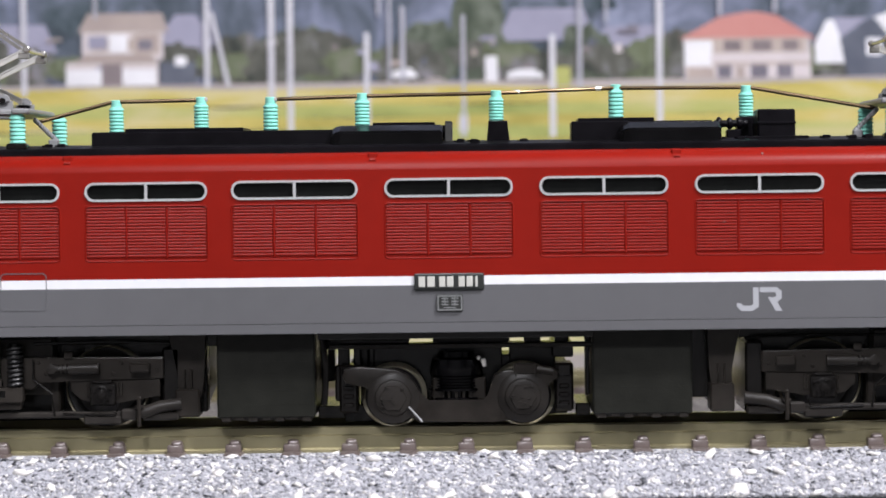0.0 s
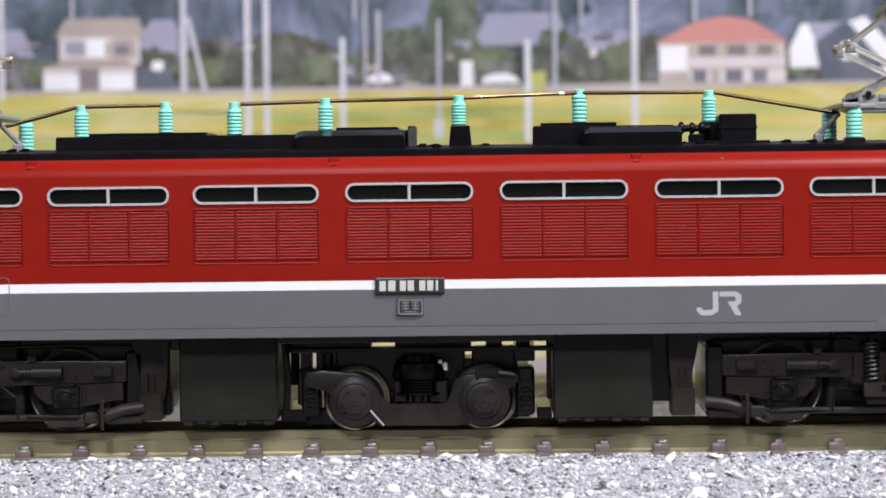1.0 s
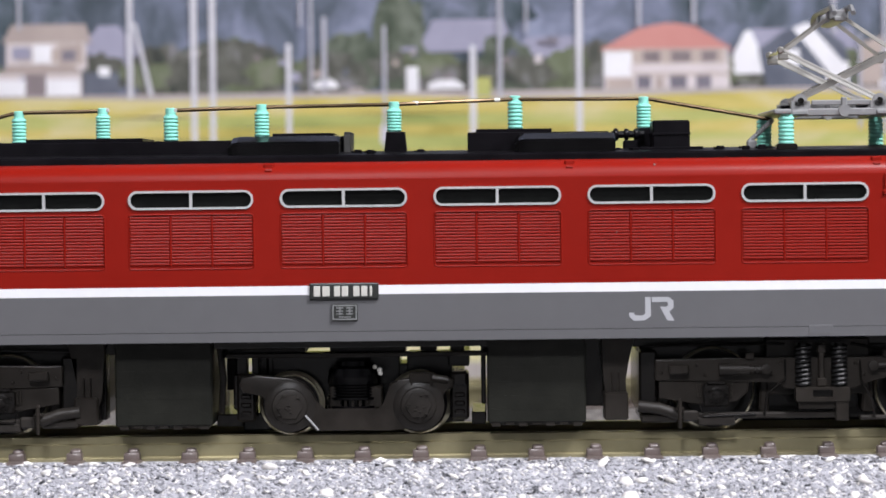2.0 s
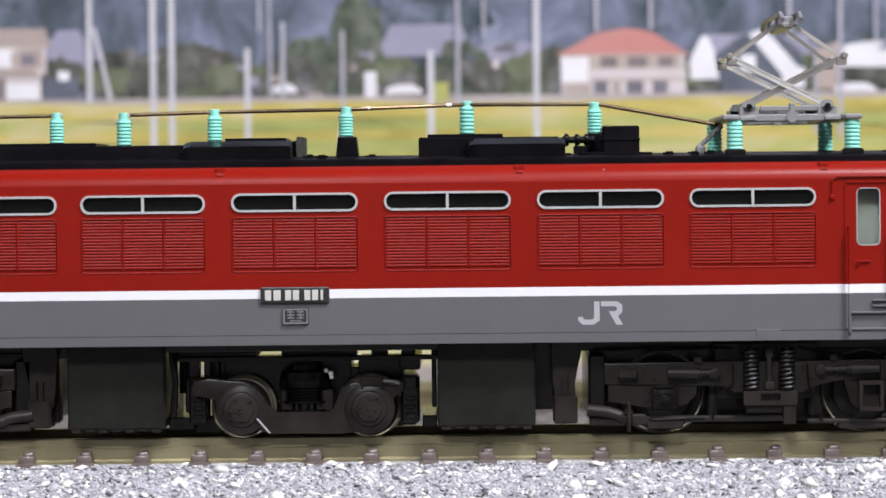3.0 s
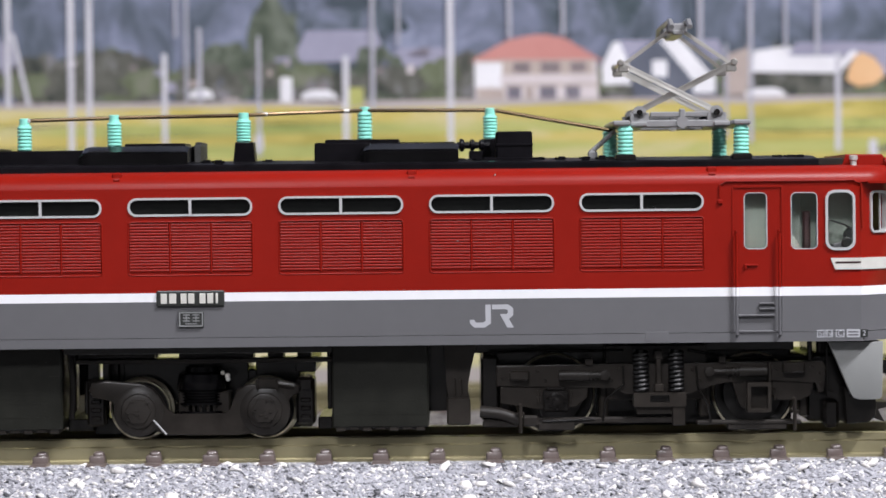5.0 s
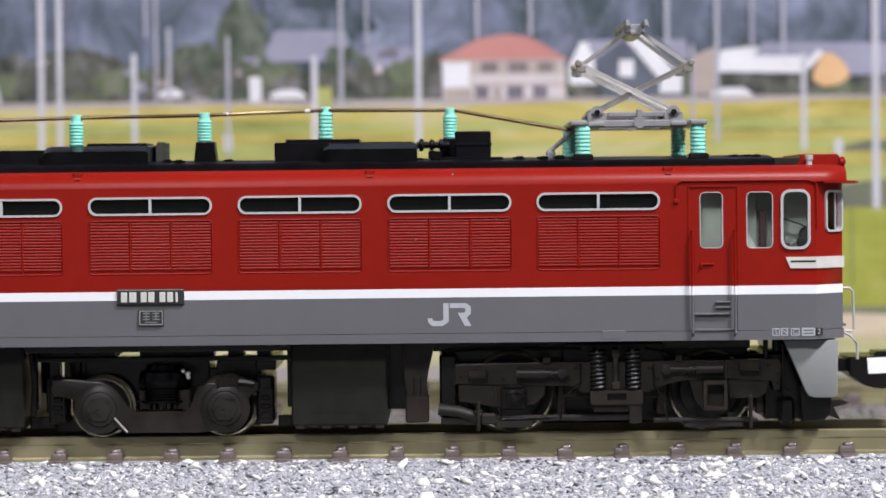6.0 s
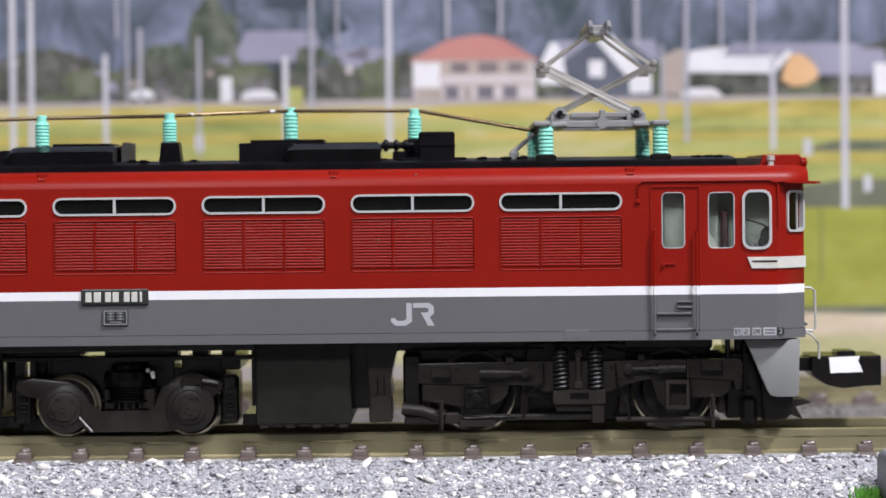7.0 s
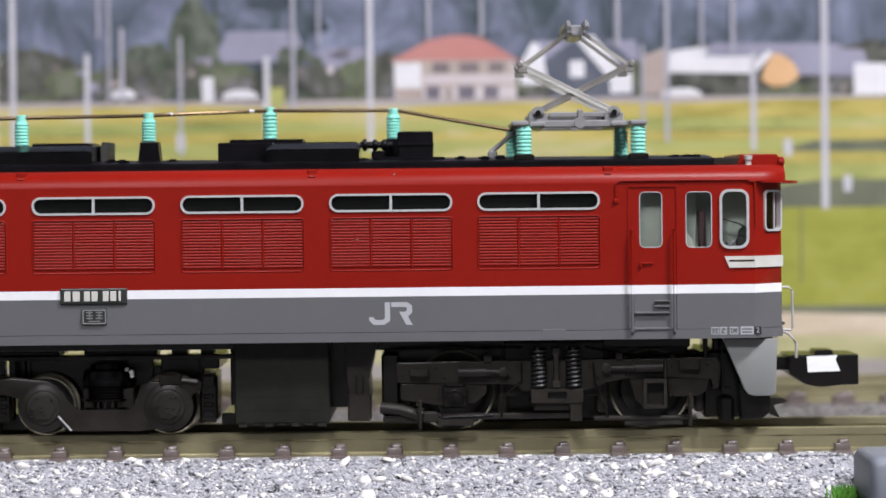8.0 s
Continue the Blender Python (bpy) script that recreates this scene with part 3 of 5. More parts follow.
def wall_cell(bm, x0, x1, z0, z1, hole, y, depth):
    """A rectangle of wall with one rounded opening through its thickness."""
    n = len(hole)
    outer = []
    q = n // 4
    corners = [(x1, z1), (x0, z1), (x0, z0), (x1, z0)]
    for i, (px, pz) in enumerate(hole):
        k, f = i // q, i % q
        c = corners[k]
        if f == 0:
            outer.append((c[0], pz) if k in (0, 2) else (px, c[1]))
        elif f == q - 1:
            outer.append((px, c[1]) if k in (0, 2) else (c[0], pz))
        else:
            outer.append(c)
    a = [bm.verts.new((px, y, pz)) for px, pz in outer]
    b = [bm.verts.new((px, y, pz)) for px, pz in hole]
    c = [bm.verts.new((px, y + depth, pz)) for px, pz in hole]
    for i in range(n):
        j = (i + 1) % n
        if (a[i].co - a[j].co).length > 1e-6:
            bm.faces.new((a[i], a[j], b[j], b[i]))
        else:
            bm.faces.new((a[i], b[j], b[i]))
        bm.faces.new((b[i], b[j], c[j], c[i]))


def quad(bm, x0, x1, z0, z1, y):
    bm.faces.new([bm.verts.new(p) for p in ((x0, y, z0), (x1, y, z0), (x1, y, z1), (x0, y, z1))])


CAB = [(45.87, 47.81, 15.86, 20.57, 0.45), (49.76, 51.98, 15.83, 20.55, 0.45), (52.7, 55.0, 15.8, 20.63, 0.7)]
CORNER = [(55.55, 0.0), (58.1, 2.5), (58.6, 9.3)]
SPLITS = [(44.0, 48.8), (48.8, 52.35), (52.35, 55.55)]
ZB = 12.72     # upper edge of the white stripe
ZA = 11.98     # its lower edge

# the red upper body: both sides, corners and the curved roof shoulders
bm = B()
for y, depth in ((0, 0.8), (W, -0.8)):
    edges = [-44] + [(STRIPS[k] + STRIPS[k + 1]) / 2 for k in range(6)] + [44]
    for k in range(7):
        c = STRIPS[k]
        g = STRIP_WS[k] / 10.35
        wall_cell(bm, edges[k], edges[k + 1], ZB, 18.75, rrect(c - 5.2 * g, c + 5.2 * g, 14.15, 18.66, 0.25), y, depth * 0.3)
        wall_cell(bm, edges[k], edges[k + 1], 18.75, Z1, rrect(c - STRIP_WS[k] / 2 + 0.12, c + STRIP_WS[k] / 2 - 0.12, STRIP_Z[k] - 0.66, STRIP_Z[k] + 0.66, 0.6), y, depth)
    for s in (1, -1):
        for (x0, x1, z0, z1, r), (e0, e1) in zip(CAB, SPLITS):
            if s < 0:
                x0, x1, e0, e1 = -x1, -x0, -e1, -e0
            quad(bm, e0, e1, ZB, 15.2, y)
            wall_cell(bm, e0, e1, 15.2, Z1, rrect(x0, x1, z0, z1, r), y, depth)
for s in (1, -1):
    for f in (1, -1):
        (ax, ay), (bx, by), (cx, cy) = CORNER
        L = math.hypot(bx - ax, by - ay)
        tmp = B()
        quad(tmp, 0, L, ZB, 16.8, 0)
        wall_cell(tmp, 0, L, 16.8, Z1, rrect(L - 2.26, L - 0.14, 17.2, 20.54, 0.4), 0, 0.6)
        m = bpy.data.meshes.new("tmp")
        for v in tmp.verts:
            u, d, z = v.co
            px = ax + (bx - ax) * u / L - d * (by - ay) / L
            py = ay + (by - ay) * u / L + d * (bx - ax) / L
            v.co = (s * px, py if f > 0 else W - py, z)
        tmp.to_mesh(m)
        tmp.free()
        bm.from_mesh(m)
        bpy.data.meshes.remove(m)
        ys = (by, cy) if f > 0 else (W - by, W - cy)
        bm.faces.new([bm.verts.new(p) for p in ((s * bx, ys[0], ZB), (s * cx, ys[1], ZB), (s * cx, ys[1], Z1), (s * bx, ys[0], Z1))])
arc = [(0.0, Z1)] + [(2.05 * (1 - math.cos(radians(a))), Z1 + 1.42 * math.sin(radians(a))) for a in (15, 30, 45, 60, 75, 90)] + [(3.4, Z1 + 1.45)]
for f in (1, -1):
    rows = []
    for x, inset in ((-58.4, 1.7), (-57.6, 0.7), (-56.2, 0.0), (56.2, 0.0), (57.6, 0.7), (58.4, 1.7)):
        rows.append([bm.verts.new((x, (y + inset) if f > 0 else W - y - inset, z)) for y, z in arc])
    for p, q in zip(rows, rows[1:]):
        for i in range(len(arc) - 1):
            bm.faces.new((p[i], p[i + 1], q[i + 1], q[i]))
bmesh.ops.remove_doubles(bm, verts=bm.verts, dist=0.001)
body = lp("body_shell", bm, RED, "glossy red plastic upper body", smooth=True)

# the lower body: white stripe and grey band, wrapped round the corners
PLAN = [(-58.6, 9.3), (-58.1, 2.5), (-55.55, 0.0), (55.55, 0.0), (58.1, 2.5), (58.6, 9.3)]
PLAN = PLAN + [(x, W - y) for x, y in PLAN[::-1][1:-1]]


def skirt_band(name, material, z0, z1, out, label):
    bm = B()
    rows = []
    for z in (z0, z1):
        rows.append([bm.verts.new((x + math.copysign(out, x), y + (out if y > YC else -out) * (abs(y - YC) > 5), z)) for x, y in PLAN])
    n = len(PLAN)
    for i in range(n):
        j = (i + 1) % n
        bm.faces.new((rows[0][i], rows[0][j], rows[1][j], rows[1][i]))
    bm.faces.new(rows[0])
    bm.faces.new(rows[1][::-1])
    bmesh.ops.recalc_face_normals(bm, faces=bm.faces)
    return lp(name, bm, material, label, smooth=True)


skirt_band("grey_band", GREY, 9.0, ZA, 0.0, "matt grey lower body side")
skirt_band("white_stripe", WHITE, ZA, ZB, 0.015, "white stripe between red and grey")
skirt_band("sill_beam", GREY, Z0, 8.96, 0.08, "grey sill along the lower edge")

# dark core that fills the machine room
bm = B()
box(bm, -43.5, 43.5, 1.3, W - 1.3, 8.3, 22.3, 0.3)
lp("chassis_block", bm, BLACK, "dark chassis behind the windows")

# long windows under the roof
for c, STRIP_W, cz in zip(STRIPS, STRIP_WS, STRIP_Z):
    bm = B()
    ring(bm, rrect(c - STRIP_W / 2, c + STRIP_W / 2, cz - 0.77, cz + 0.77, 0.74, 7), rrect(c - STRIP_W / 2 + 0.18, c + STRIP_W / 2 - 0.18, cz - 0.59, cz + 0.59, 0.56, 7), -0.12, 0.25)
    box(bm, c - 0.11, c + 0.11, -0.11, 0.2, cz - 0.6, cz + 0.6)
    win = lp("window_frame", bm, FRAME_SILVER, "silver frame of a long narrow window", smooth=True)
    for a, b in ((c - STRIP_W / 2 + 0.18, c - 0.1), (c + 0.1, c + STRIP_W / 2 - 0.18)):
        bm = B()
        prism(bm, rrect(a, b, cz - 0.62, cz + 0.62, 0.3, 2), 0.3, 0.5)
        part("pane", bm, GLASS_DARK, win, "dark glazing").matrix_parent_inverse = Matrix()

# louvred grilles: three panels of slats in a shallow recess with a rounded rim
for c, width in zip(STRIPS, STRIP_WS):
    g = width / 10.35
    bm = B()
    box(bm, c - 5.25 * g, c + 5.25 * g, 0.115, 0.3, 14.1, 18.7)
    bmesh.ops.recalc_face_normals(bm, faces=bm.faces)
    grille = lp("louvre_grille", bm, RED, "red louvred grille in three panels")
    bm = B()
    rim = rrect(c - 5.17 * g, c + 5.17 * g, 14.19, 18.62, 0.34, 5)
    tube(bm, [(x, 0.02, z) for x, z in rim + rim[:2]], 0.07, 8, cap=False)
    part("rim", bm, RED, grille, smooth=True)
    for k in (-1, 0, 1):
        x0, x1 = c + g * (k * 3.42 - 1.6), c + g * (k * 3.42 + 1.6)
        bm = B()
        for i in range(16):
            z = 14.5 + i * 0.252
            a = [bm.verts.new(p) for p in ((x0, 0.16, z), (x1, 0.16, z), (x1, 0.02, z + 0.03), (x0, 0.02, z + 0.03), (x1, 0.02, z + 0.115), (x0, 0.02, z + 0.115), (x0, 0.042, z + 0.19), (x1, 0.042, z + 0.19), (x1, 0.13, z + 0.215), (x0, 0.13, z + 0.215))]
            for q in ((0, 1, 2, 3), (3, 2, 4, 5), (5, 4, 7, 6), (6, 7, 8, 9), (0, 3, 5, 6, 9), (1, 8, 7, 4, 2)):
                bm.faces.new([a[j] for j in q])
        bmesh.ops.recalc_face_normals(bm, faces=bm.faces)
        part("slat_panel", bm, RED, grille)
        if k < 1:
            bm = B()
            tube(bm, [(c + g * (k * 3.42 + 1.71), 0.09, 14.4), (c + g * (k * 3.42 + 1.71), 0.09, 18.5)], 0.1, 8)
            part("divider", bm, RED, grille, smooth=True)

FIN_GREY = mat("resistor_grey", (0.035, 0.035, 0.033), 0.5, var=0.2)
# ---- roof ----
bm = B()
prof = [(2.35, 22.68), (2.35, 23.2), (2.55, 23.36), (5.5, 23.62), (YC, 23.75)]
prof = prof + [(W - y, z) for y, z in prof[::-1][1:]]
a = [bm.verts.new((-52.4, y, z)) for y, z in prof]
b = [bm.verts.new((52.4, y, z)) for y, z in prof]
for i in range(len(prof) - 1):
    bm.faces.new((a[i], b[i], b[i + 1], a[i + 1]))
bm.faces.new(a)
bm.faces.new(b[::-1])
bm.faces.new((a[0], a[-1], b[-1], b[0]))
bmesh.ops.recalc_face_normals(bm, faces=bm.faces)
deck = lp("roof_deck", bm, ROOF_BLACK, "satin black roof deck")
for s in (1, -1):
    bm = B()
    box(bm, *sorted((s * 52.4, s * 54.6)), 3.0, W - 3.0, 22.7, 23.42, 0.12)
    lp("roof_end_plate", bm, DARK, "dark grey end plate of the roof")
    bm = B()
    prism(bm, [(s * x, z) for x, z in ((52.6, 22.6), (58.3, 22.55), (58.4, 22.95), (57.95, 23.3), (57.85, 23.68), (54.75, 23.68), (54.6, 22.8))], 3.0, W - 3.0, 0.1)
    lp("cab_roof", bm, RED, "glossy red cab roof")
    bm = B()
    lathe(bm, [(0.42, 22.5), (0.42, 22.75), (0.26, 22.8), (0.26, 23.15), (0.36, 23.2), (0.36, 23.55), (0.2, 23.6)], (s * 55.35, 2.5, 0))
    lp("whistle", bm, SILVER, "small silver roof whistle", smooth=True)
    bm = B()
    for y in (3.0, W - 3.0):
        lathe(bm, [(0.4, 0), (0.44, 0.35), (0.2, 0.5)], (s * 58.0, y, 23.0), "x", 12)
    lp("marker_lamp", bm, RED, "red marker lamp on the cab roof", smooth=True)
    # visor over the front windows
    bm = B()
    pl = [(56.2, -0.02), (57.3, 0.1), (59.1, 1.7), (59.75, 4.0), (59.85, YC)]
    pl = pl + [(x, W - y) for x, y in pl[::-1][1:]]
    lo = [bm.verts.new((s * x, y, 21.25 - (x - 56) * 0.02)) for x, y in pl]
    hi = [bm.verts.new((s * x, y, 21.45 - (x - 56) * 0.02)) for x, y in pl]
    bm.faces.new(lo)
    bm.faces.new(hi[::-1])
    for i in range(len(pl)):
        j = (i + 1) % len(pl)
        bm.faces.new((lo[i], lo[j], hi[j], hi[i]))
    bmesh.ops.recalc_face_normals(bm, faces=bm.faces)
    lp("sun_visor", bm, RED, "thin red visor over the front windows")
    # rain gutter over the cab door
    bm = B()
    tube(bm, [(s * 43.9, -0.06, 20.2), (s * 43.9, -0.1, 21.2), (s * 44.3, -0.1, 21.5), (s * 55.0, -0.1, 21.5), (s * 55.6, -0.05, 21.2), (s * 55.65, -0.02, 17.5)], 0.08, 6)
    lp("rain_gutter", bm, RED, "red rain gutter above the cab door", smooth=True)

for x in (-30.8, -6.1, 18.4, 43.3):
    bm = B()
    box(bm, x - 0.42, x + 0.42, 0.56, 1.9, 22.2, 22.72, 0.1)
    tube(bm, [(x - 0.25, 0.36, 22.12), (x + 0.25, 0.36, 22.12)], 0.17, 8)
    lp("lifting_lug", bm, RED, "small red lifting lug", smooth=True)
for s in (1, -1):
    bm = B()
    box(bm, s * 43.9 - 0.22, s * 43.9 + 0.22, -0.2, 0.05, 19.6, 20.0, 0.08)
    lp("lamp_hook", bm, RED)

def ventilator(x0, x1):
    """Long hood: leaning front, bevelled upper edge, sloped left end."""
    bm = B()
    sec = [(3.35, 23.1), (3.3, 24.36), (3.42, 24.52), (5.0, 25.0), (8.2, 25.1), (8.2, 23.1)]
    rows = []
    for x, k, dz in ((x0, 1.0, -0.35), (x0 + 0.35, 0.35, -0.1), (x0 + 0.8, 0.0, 0.0), (x1 - 0.2, 0.0, 0.0), (x1, 0.15, -0.12)):
        rows.append([bm.verts.new((x, y + (k * 0.35 if y < 8 else 0), z + (dz if z > 24 else 0))) for y, z in sec])
    for p, q in zip(rows, rows[1:]):
        for i in range(len(sec)):
            j = (i + 1) % len(sec)
            bm.faces.new((p[i], p[j], q[j], q[i]))
    bm.faces.new(rows[0])
    bm.faces.new(rows[-1][::-1])
    bmesh.ops.recalc_face_normals(bm, faces=bm.faces)
    return bm


# roof equipment
bm = B()
box(bm, -29.5, -9.4, 5.0, W - 4.6, 23.0, 24.72, 0.12)
lp("roof_equipment_box", bm, ROOF_BLACK, "long black roof equipment box")
bm = B()
box(bm, -26.8, -17.0, 5.6, W - 5.2, 24.70, 25.0, 0.05)
lp("roof_box_lid", bm, ROOF_BLACK)
lp("roof_ventilator", ventilator(-9.7, -0.5), GLOSS_BLACK, "gloss black roof ventilator with a bevelled top")
bm = B()
box(bm, -9.2, -0.3, 8.2, W - 4.6, 23.2, 25.05, 0.1)
box(bm, -6.4, -1.2, 8.4, W - 5, 25.0, 25.32, 0.05)
lp("roof_resistor", bm, ROOF_BLACK, "black ribbed roof box")
for k in range(6):
    bm = B()
    box(bm, -0.35, 0.25, 7.6 + k * 1.05, 8.1 + k * 1.05, 23.6, 25.15 + 0.25 * (k % 2), 0.06)
    lp("resistor_fin", bm, FIN_GREY, "dark grey resistor fin")
bm = B()
prism(bm, [(3.1, 23.4), (5.05, 23.4), (4.85, 25.3), (3.3, 25.3)], 6.0, 8.2, 0.08)
lp("insulator_pedestal", bm, ROOF_BLACK, "small black pedestal under an insulator")
bm = B()
box(bm, 10.3, 22.0, 8.2, W - 4.6, 23.1, 25.2, 0.1)
box(bm, 10.8, 17.2, 9.0, W - 5.2, 25.2, 25.5, 0.05)
box(bm, 10.1, 14.8, 5.0, 8.3, 23.1, 25.15, 0.1)
lp("roof_equipment_box", bm, ROOF_BLACK, "black roof equipment box with a flat lid")
lp("roof_ventilator", ventilator(14.0, 22.3), GLOSS_BLACK, "gloss black roof ventilator with a bevelled top")
bm = B()
for x, r in ((22.4, 0.55), (22.9, 0.28), (23.3, 0.5), (23.7, 0.28), (24.1, 0.5), (24.5, 0.3)):
    lathe(bm, [(r * 0.8, 0), (r, 0.1), (r, 0.25), (r * 0.8, 0.42)], (x, 9.0, 24.9), "x", 12)
tube(bm, [(22.2, 9, 24.9), (25, 9, 24.9)], 0.3, 8)
box(bm, 23.2, 24.4, 8.4, 9.6, 23.5, 24.4, 0.1)
lp("roof_bushing", bm, ROOF_BLACK, "black roof bushing", smooth=True)
bm = B()
box(bm, 24.3, 25.9, 9.8, 12.4, 23.5, 25.45, 0.12)
lp("insulator_pedestal", bm, ROOF_BLACK, "small black pedestal under an insulator")
bm = B()
box(bm, 25.5, 28.6, 5.6, 9.4, 23.6, 25.98, 0.14)
box(bm, 25.45, 28.65, 5.5, 9.5, 24.75, 24.95, 0.03)
box(bm, 24.4, 29.6, 4.6, 10.2, 23.4, 23.75, 0.06)
lp("circuit_breaker_box", bm, ROOF_BLACK, "square black circuit breaker box")
rng = random.Random(5)
for x in (-33.0, -32.0, 1.0, 2.1, 6.2, 22.5, 24.0, 31.0, 33.0, 34.4, 49.4, 50.4, 51.2):
    bm = B()
    y = rng.uniform(3.4, 5.5)
    box(bm, x - 0.32, x + 0.32, y - 0.2, y + 0.25, 23.3, 23.72 + rng.random() * 0.12, 0.08)
    tube(bm, [(x - 0.5, y, 23.62), (x + 0.4, y + 0.9, 23.62)], 0.1, 6)
    lp("roof_fitting", bm, ROOF_BLACK)


def insulator(x, y, z0, h=2.75, r=0.64, top=0.62):
    bm = B()
    prof = [(r * 0.85, z0)]
    n = 7
    hb = h - top
    for k in range(n):
        z = z0 + 0.05 + (hb - 0.1) * k / n
        d = (hb - 0.1) / n
        prof += [(r * 0.84, z), (r, z + d * 0.3), (r, z + d * 0.6), (r * 0.84, z + d * 0.92)]
    prof += [(r * 0.84, z0 + hb), (r * 0.7, z0 + hb + 0.04), (r * 0.7, z0 + h - 0.05), (r * 0.55, z0 + h)]
    lathe(bm, prof, (x, y, 0), seg=14)
    return lp("insulator", bm, MINT, "mint green ribbed insulator", smooth=True)


INS = [(-28.0, 9.3, 24.7, 27.5), (-20.85, 9.3, 25.0, 27.68), (-14.85, 7.4, 24.72, 27.55), (-7.25, 8.2, 25.05, 27.8), (3.95, 7.2, 25.3, 27.85), (14.15, 12.0, 25.5, 28.4), (25.1, 11.1, 25.45, 28.15)]
for x, y, z0, z1 in INS:
    insulator(x, y, z0, z1 - z0, 0.64 if x != 14.15 else 0.66, 0.62 if x != 14.15 else 0.45)
    if -25 < x < -10:
        bm = B()
        box(bm, x - 0.1, x + 0.55, y - 0.3, y + 0.25, z1 - 0.4, z1 - 0.02, 0.08)
        lp("wire_clamp", bm, CHROME, "shiny wire clamp")


def wire(pts):
    bm = B()
    tube(bm, pts, 0.165, 8)
    lp("roof_wire", bm, COPPER, "bare copper roof wire", smooth=True)


wire([(-34.6, 8.8, 25.7), (-28.6, 9.2, 27.25), (-28.0, 9.2, 27.35), (-20.9, 9.3, 27.42)])
wire([(-14.5, 7.4, 27.35), (-7.25, 8.2, 27.55), (3.95, 7.2, 27.62), (8.0, 9.5, 27.85), (14.15, 11.8, 28.08), (25.1, 11.1, 27.98), (25.6, 11.0, 27.93), (35.9, 9.6, 26.0)])
for x, y, z in ((5.7, 8.2, 27.74), (12.6, 11.0, 28.02)):
    bm = B()
    tube(bm, [(x - 0.22, y, z), (x + 0.22, y + 0.1, z)], 0.2, 8)
    lp("wire_joint", bm, CHROME, "shiny solder joint", smooth=True)


def pantograph(s, shift):
    """Diamond pantograph, half raised, on four mint insulators."""
    def X(x):
        return s * (x - 0.5) + shift

    def bar(bm, p, q, w, h):
        p, q = Vector(p), Vector(q)
        d = (q - p).normalized()
        u = d.cross(Vector((0, 1, 0))).normalized() * h / 2
        e = Vector((0, w / 2, 0))
        v = [bm.verts.new(o + a * u + b * e) for o in (p, q) for a, b in ((-1, -1), (-1, 1), (1, 1), (1, -1))]
        for f in ((0, 1, 2, 3), (7, 6, 5, 4), (0, 4, 5, 1), (1, 5, 6, 2), (2, 6, 7, 3), (3, 7, 4, 0)):
            bm.faces.new([v[i] for i in f])

    bm = B()
    for y in (4.2, W - 4.2):
        box(bm, *sorted((X(37.4), X(45.6))), y - 0.3, y + 0.3, 26.12, 26.75, 0.1)
        for x, r in ((38.1, 0.56), (44.6, 0.56)):
            lathe(bm, [(r, -0.25), (r, 0.25)], (X(x), y, 27.4), "y", 18)
            box(bm, *sorted((X(x - 0.8), X(x + 0.8))), y - 0.25, y + 0.25, 26.6, 27.4, 0.05)
        box(bm, *sorted((X(39.0), X(44.0))), y - 0.16, y + 0.16, 27.0, 27.45, 0.08)
        lathe(bm, [(0.5, -0.4), (0.5, 0.4)], (X(41.7), y - 0.1, 26.55), "y", 14)
        box(bm, *sorted((X(41.45), X(41.95))), y - 0.3, y + 0.3, 26.6, 27.7, 0.1)
    for x in (36.5, 46.6):
        box(bm, *sorted((X(x - 0.75), X(x + 0.75))), 2.8, W - 2.8, 26.25, 26.72, 0.14)
    for x in (38.0, 45.0):
        box(bm, *sorted((X(x - 0.7), X(x + 0.7))), 3.6, W - 3.6, 26.2, 26.6, 0.1)
    base = lp("pantograph_base", bm, PANTO_GREY, "grey pantograph base frame")
    for y in (3.8, W - 3.8):
        for x in (38.1, 44.6):
            bm = B()
            lathe(bm, [(0.24, -0.15), (0.24, 0.1)], (X(x), y + (0.02 if y < YC else 0), 27.4), "y", 12)
            part("pivot", bm, BLACK, base)
    elbow = 36.85 if s > 0 else 36.5
    for y, yu in ((5.2, 6.4), (W - 5.2, W - 6.4)):
        for a, j in ((44.5, elbow), (38.2, 46.0)):
            dy = -0.1 if a > 41 else 0.25
            bm = B()
            bar(bm, (X(a), y + dy, 27.6), (X(j), y + dy, 31.45), 0.22, 0.5)
            for o in (-0.2, 0.2):
                bar(bm, (X(a), y + dy - 0.04, 27.6 + o), (X(j), y + dy - 0.04, 31.45 + o), 0.24, 0.12)
            part("lower_arm", bm, CHROME if a > 41 else ARM, base, "nickel plated lower arm")
            bm = B()
            bar(bm, (X(j), y + dy, 31.5), (X(41.4 + (0.5 if j > 41 else -0.5)), yu, 34.45), 0.22, 0.3)
            part("upper_arm", bm, ARM, base, "dull nickel upper arm")
            bm = B()
            lathe(bm, [(0.2, -0.32), (0.29, -0.24), (0.29, 0.24), (0.2, 0.32)], (X(j + (0.25 if j > 41 else -0.25)), y + dy, 31.65), "y", 12)
            box(bm, *sorted((X(j - 0.45), X(j + 0.45))), y + dy - 0.2, y + dy + 0.2, 30.85, 31.4, 0.1)
            part("knuckle", bm, ARM, base, smooth=True)
    for j in (elbow - 0.2, 46.2):
        bm = B()
        tube(bm, [(X(j), 5.2, 31.6), (X(j), W - 5.2, 31.6)], 0.17, 8)
        part("cross_tube", bm, CHROME, base, smooth=True)
    bm = B()
    for x in (40.7, 42.25):
        pts = [(X(x), 2.2, 34.45), (X(x), 3.6, 35.05), (X(x), W - 3.6, 35.05), (X(x), W - 2.2, 34.45)]
        tube(bm, pts, 0.24, 6)
    box(bm, *sorted((X(40.6), X(42.35))), 5.6, 7.0, 34.15, 35.0, 0.15)
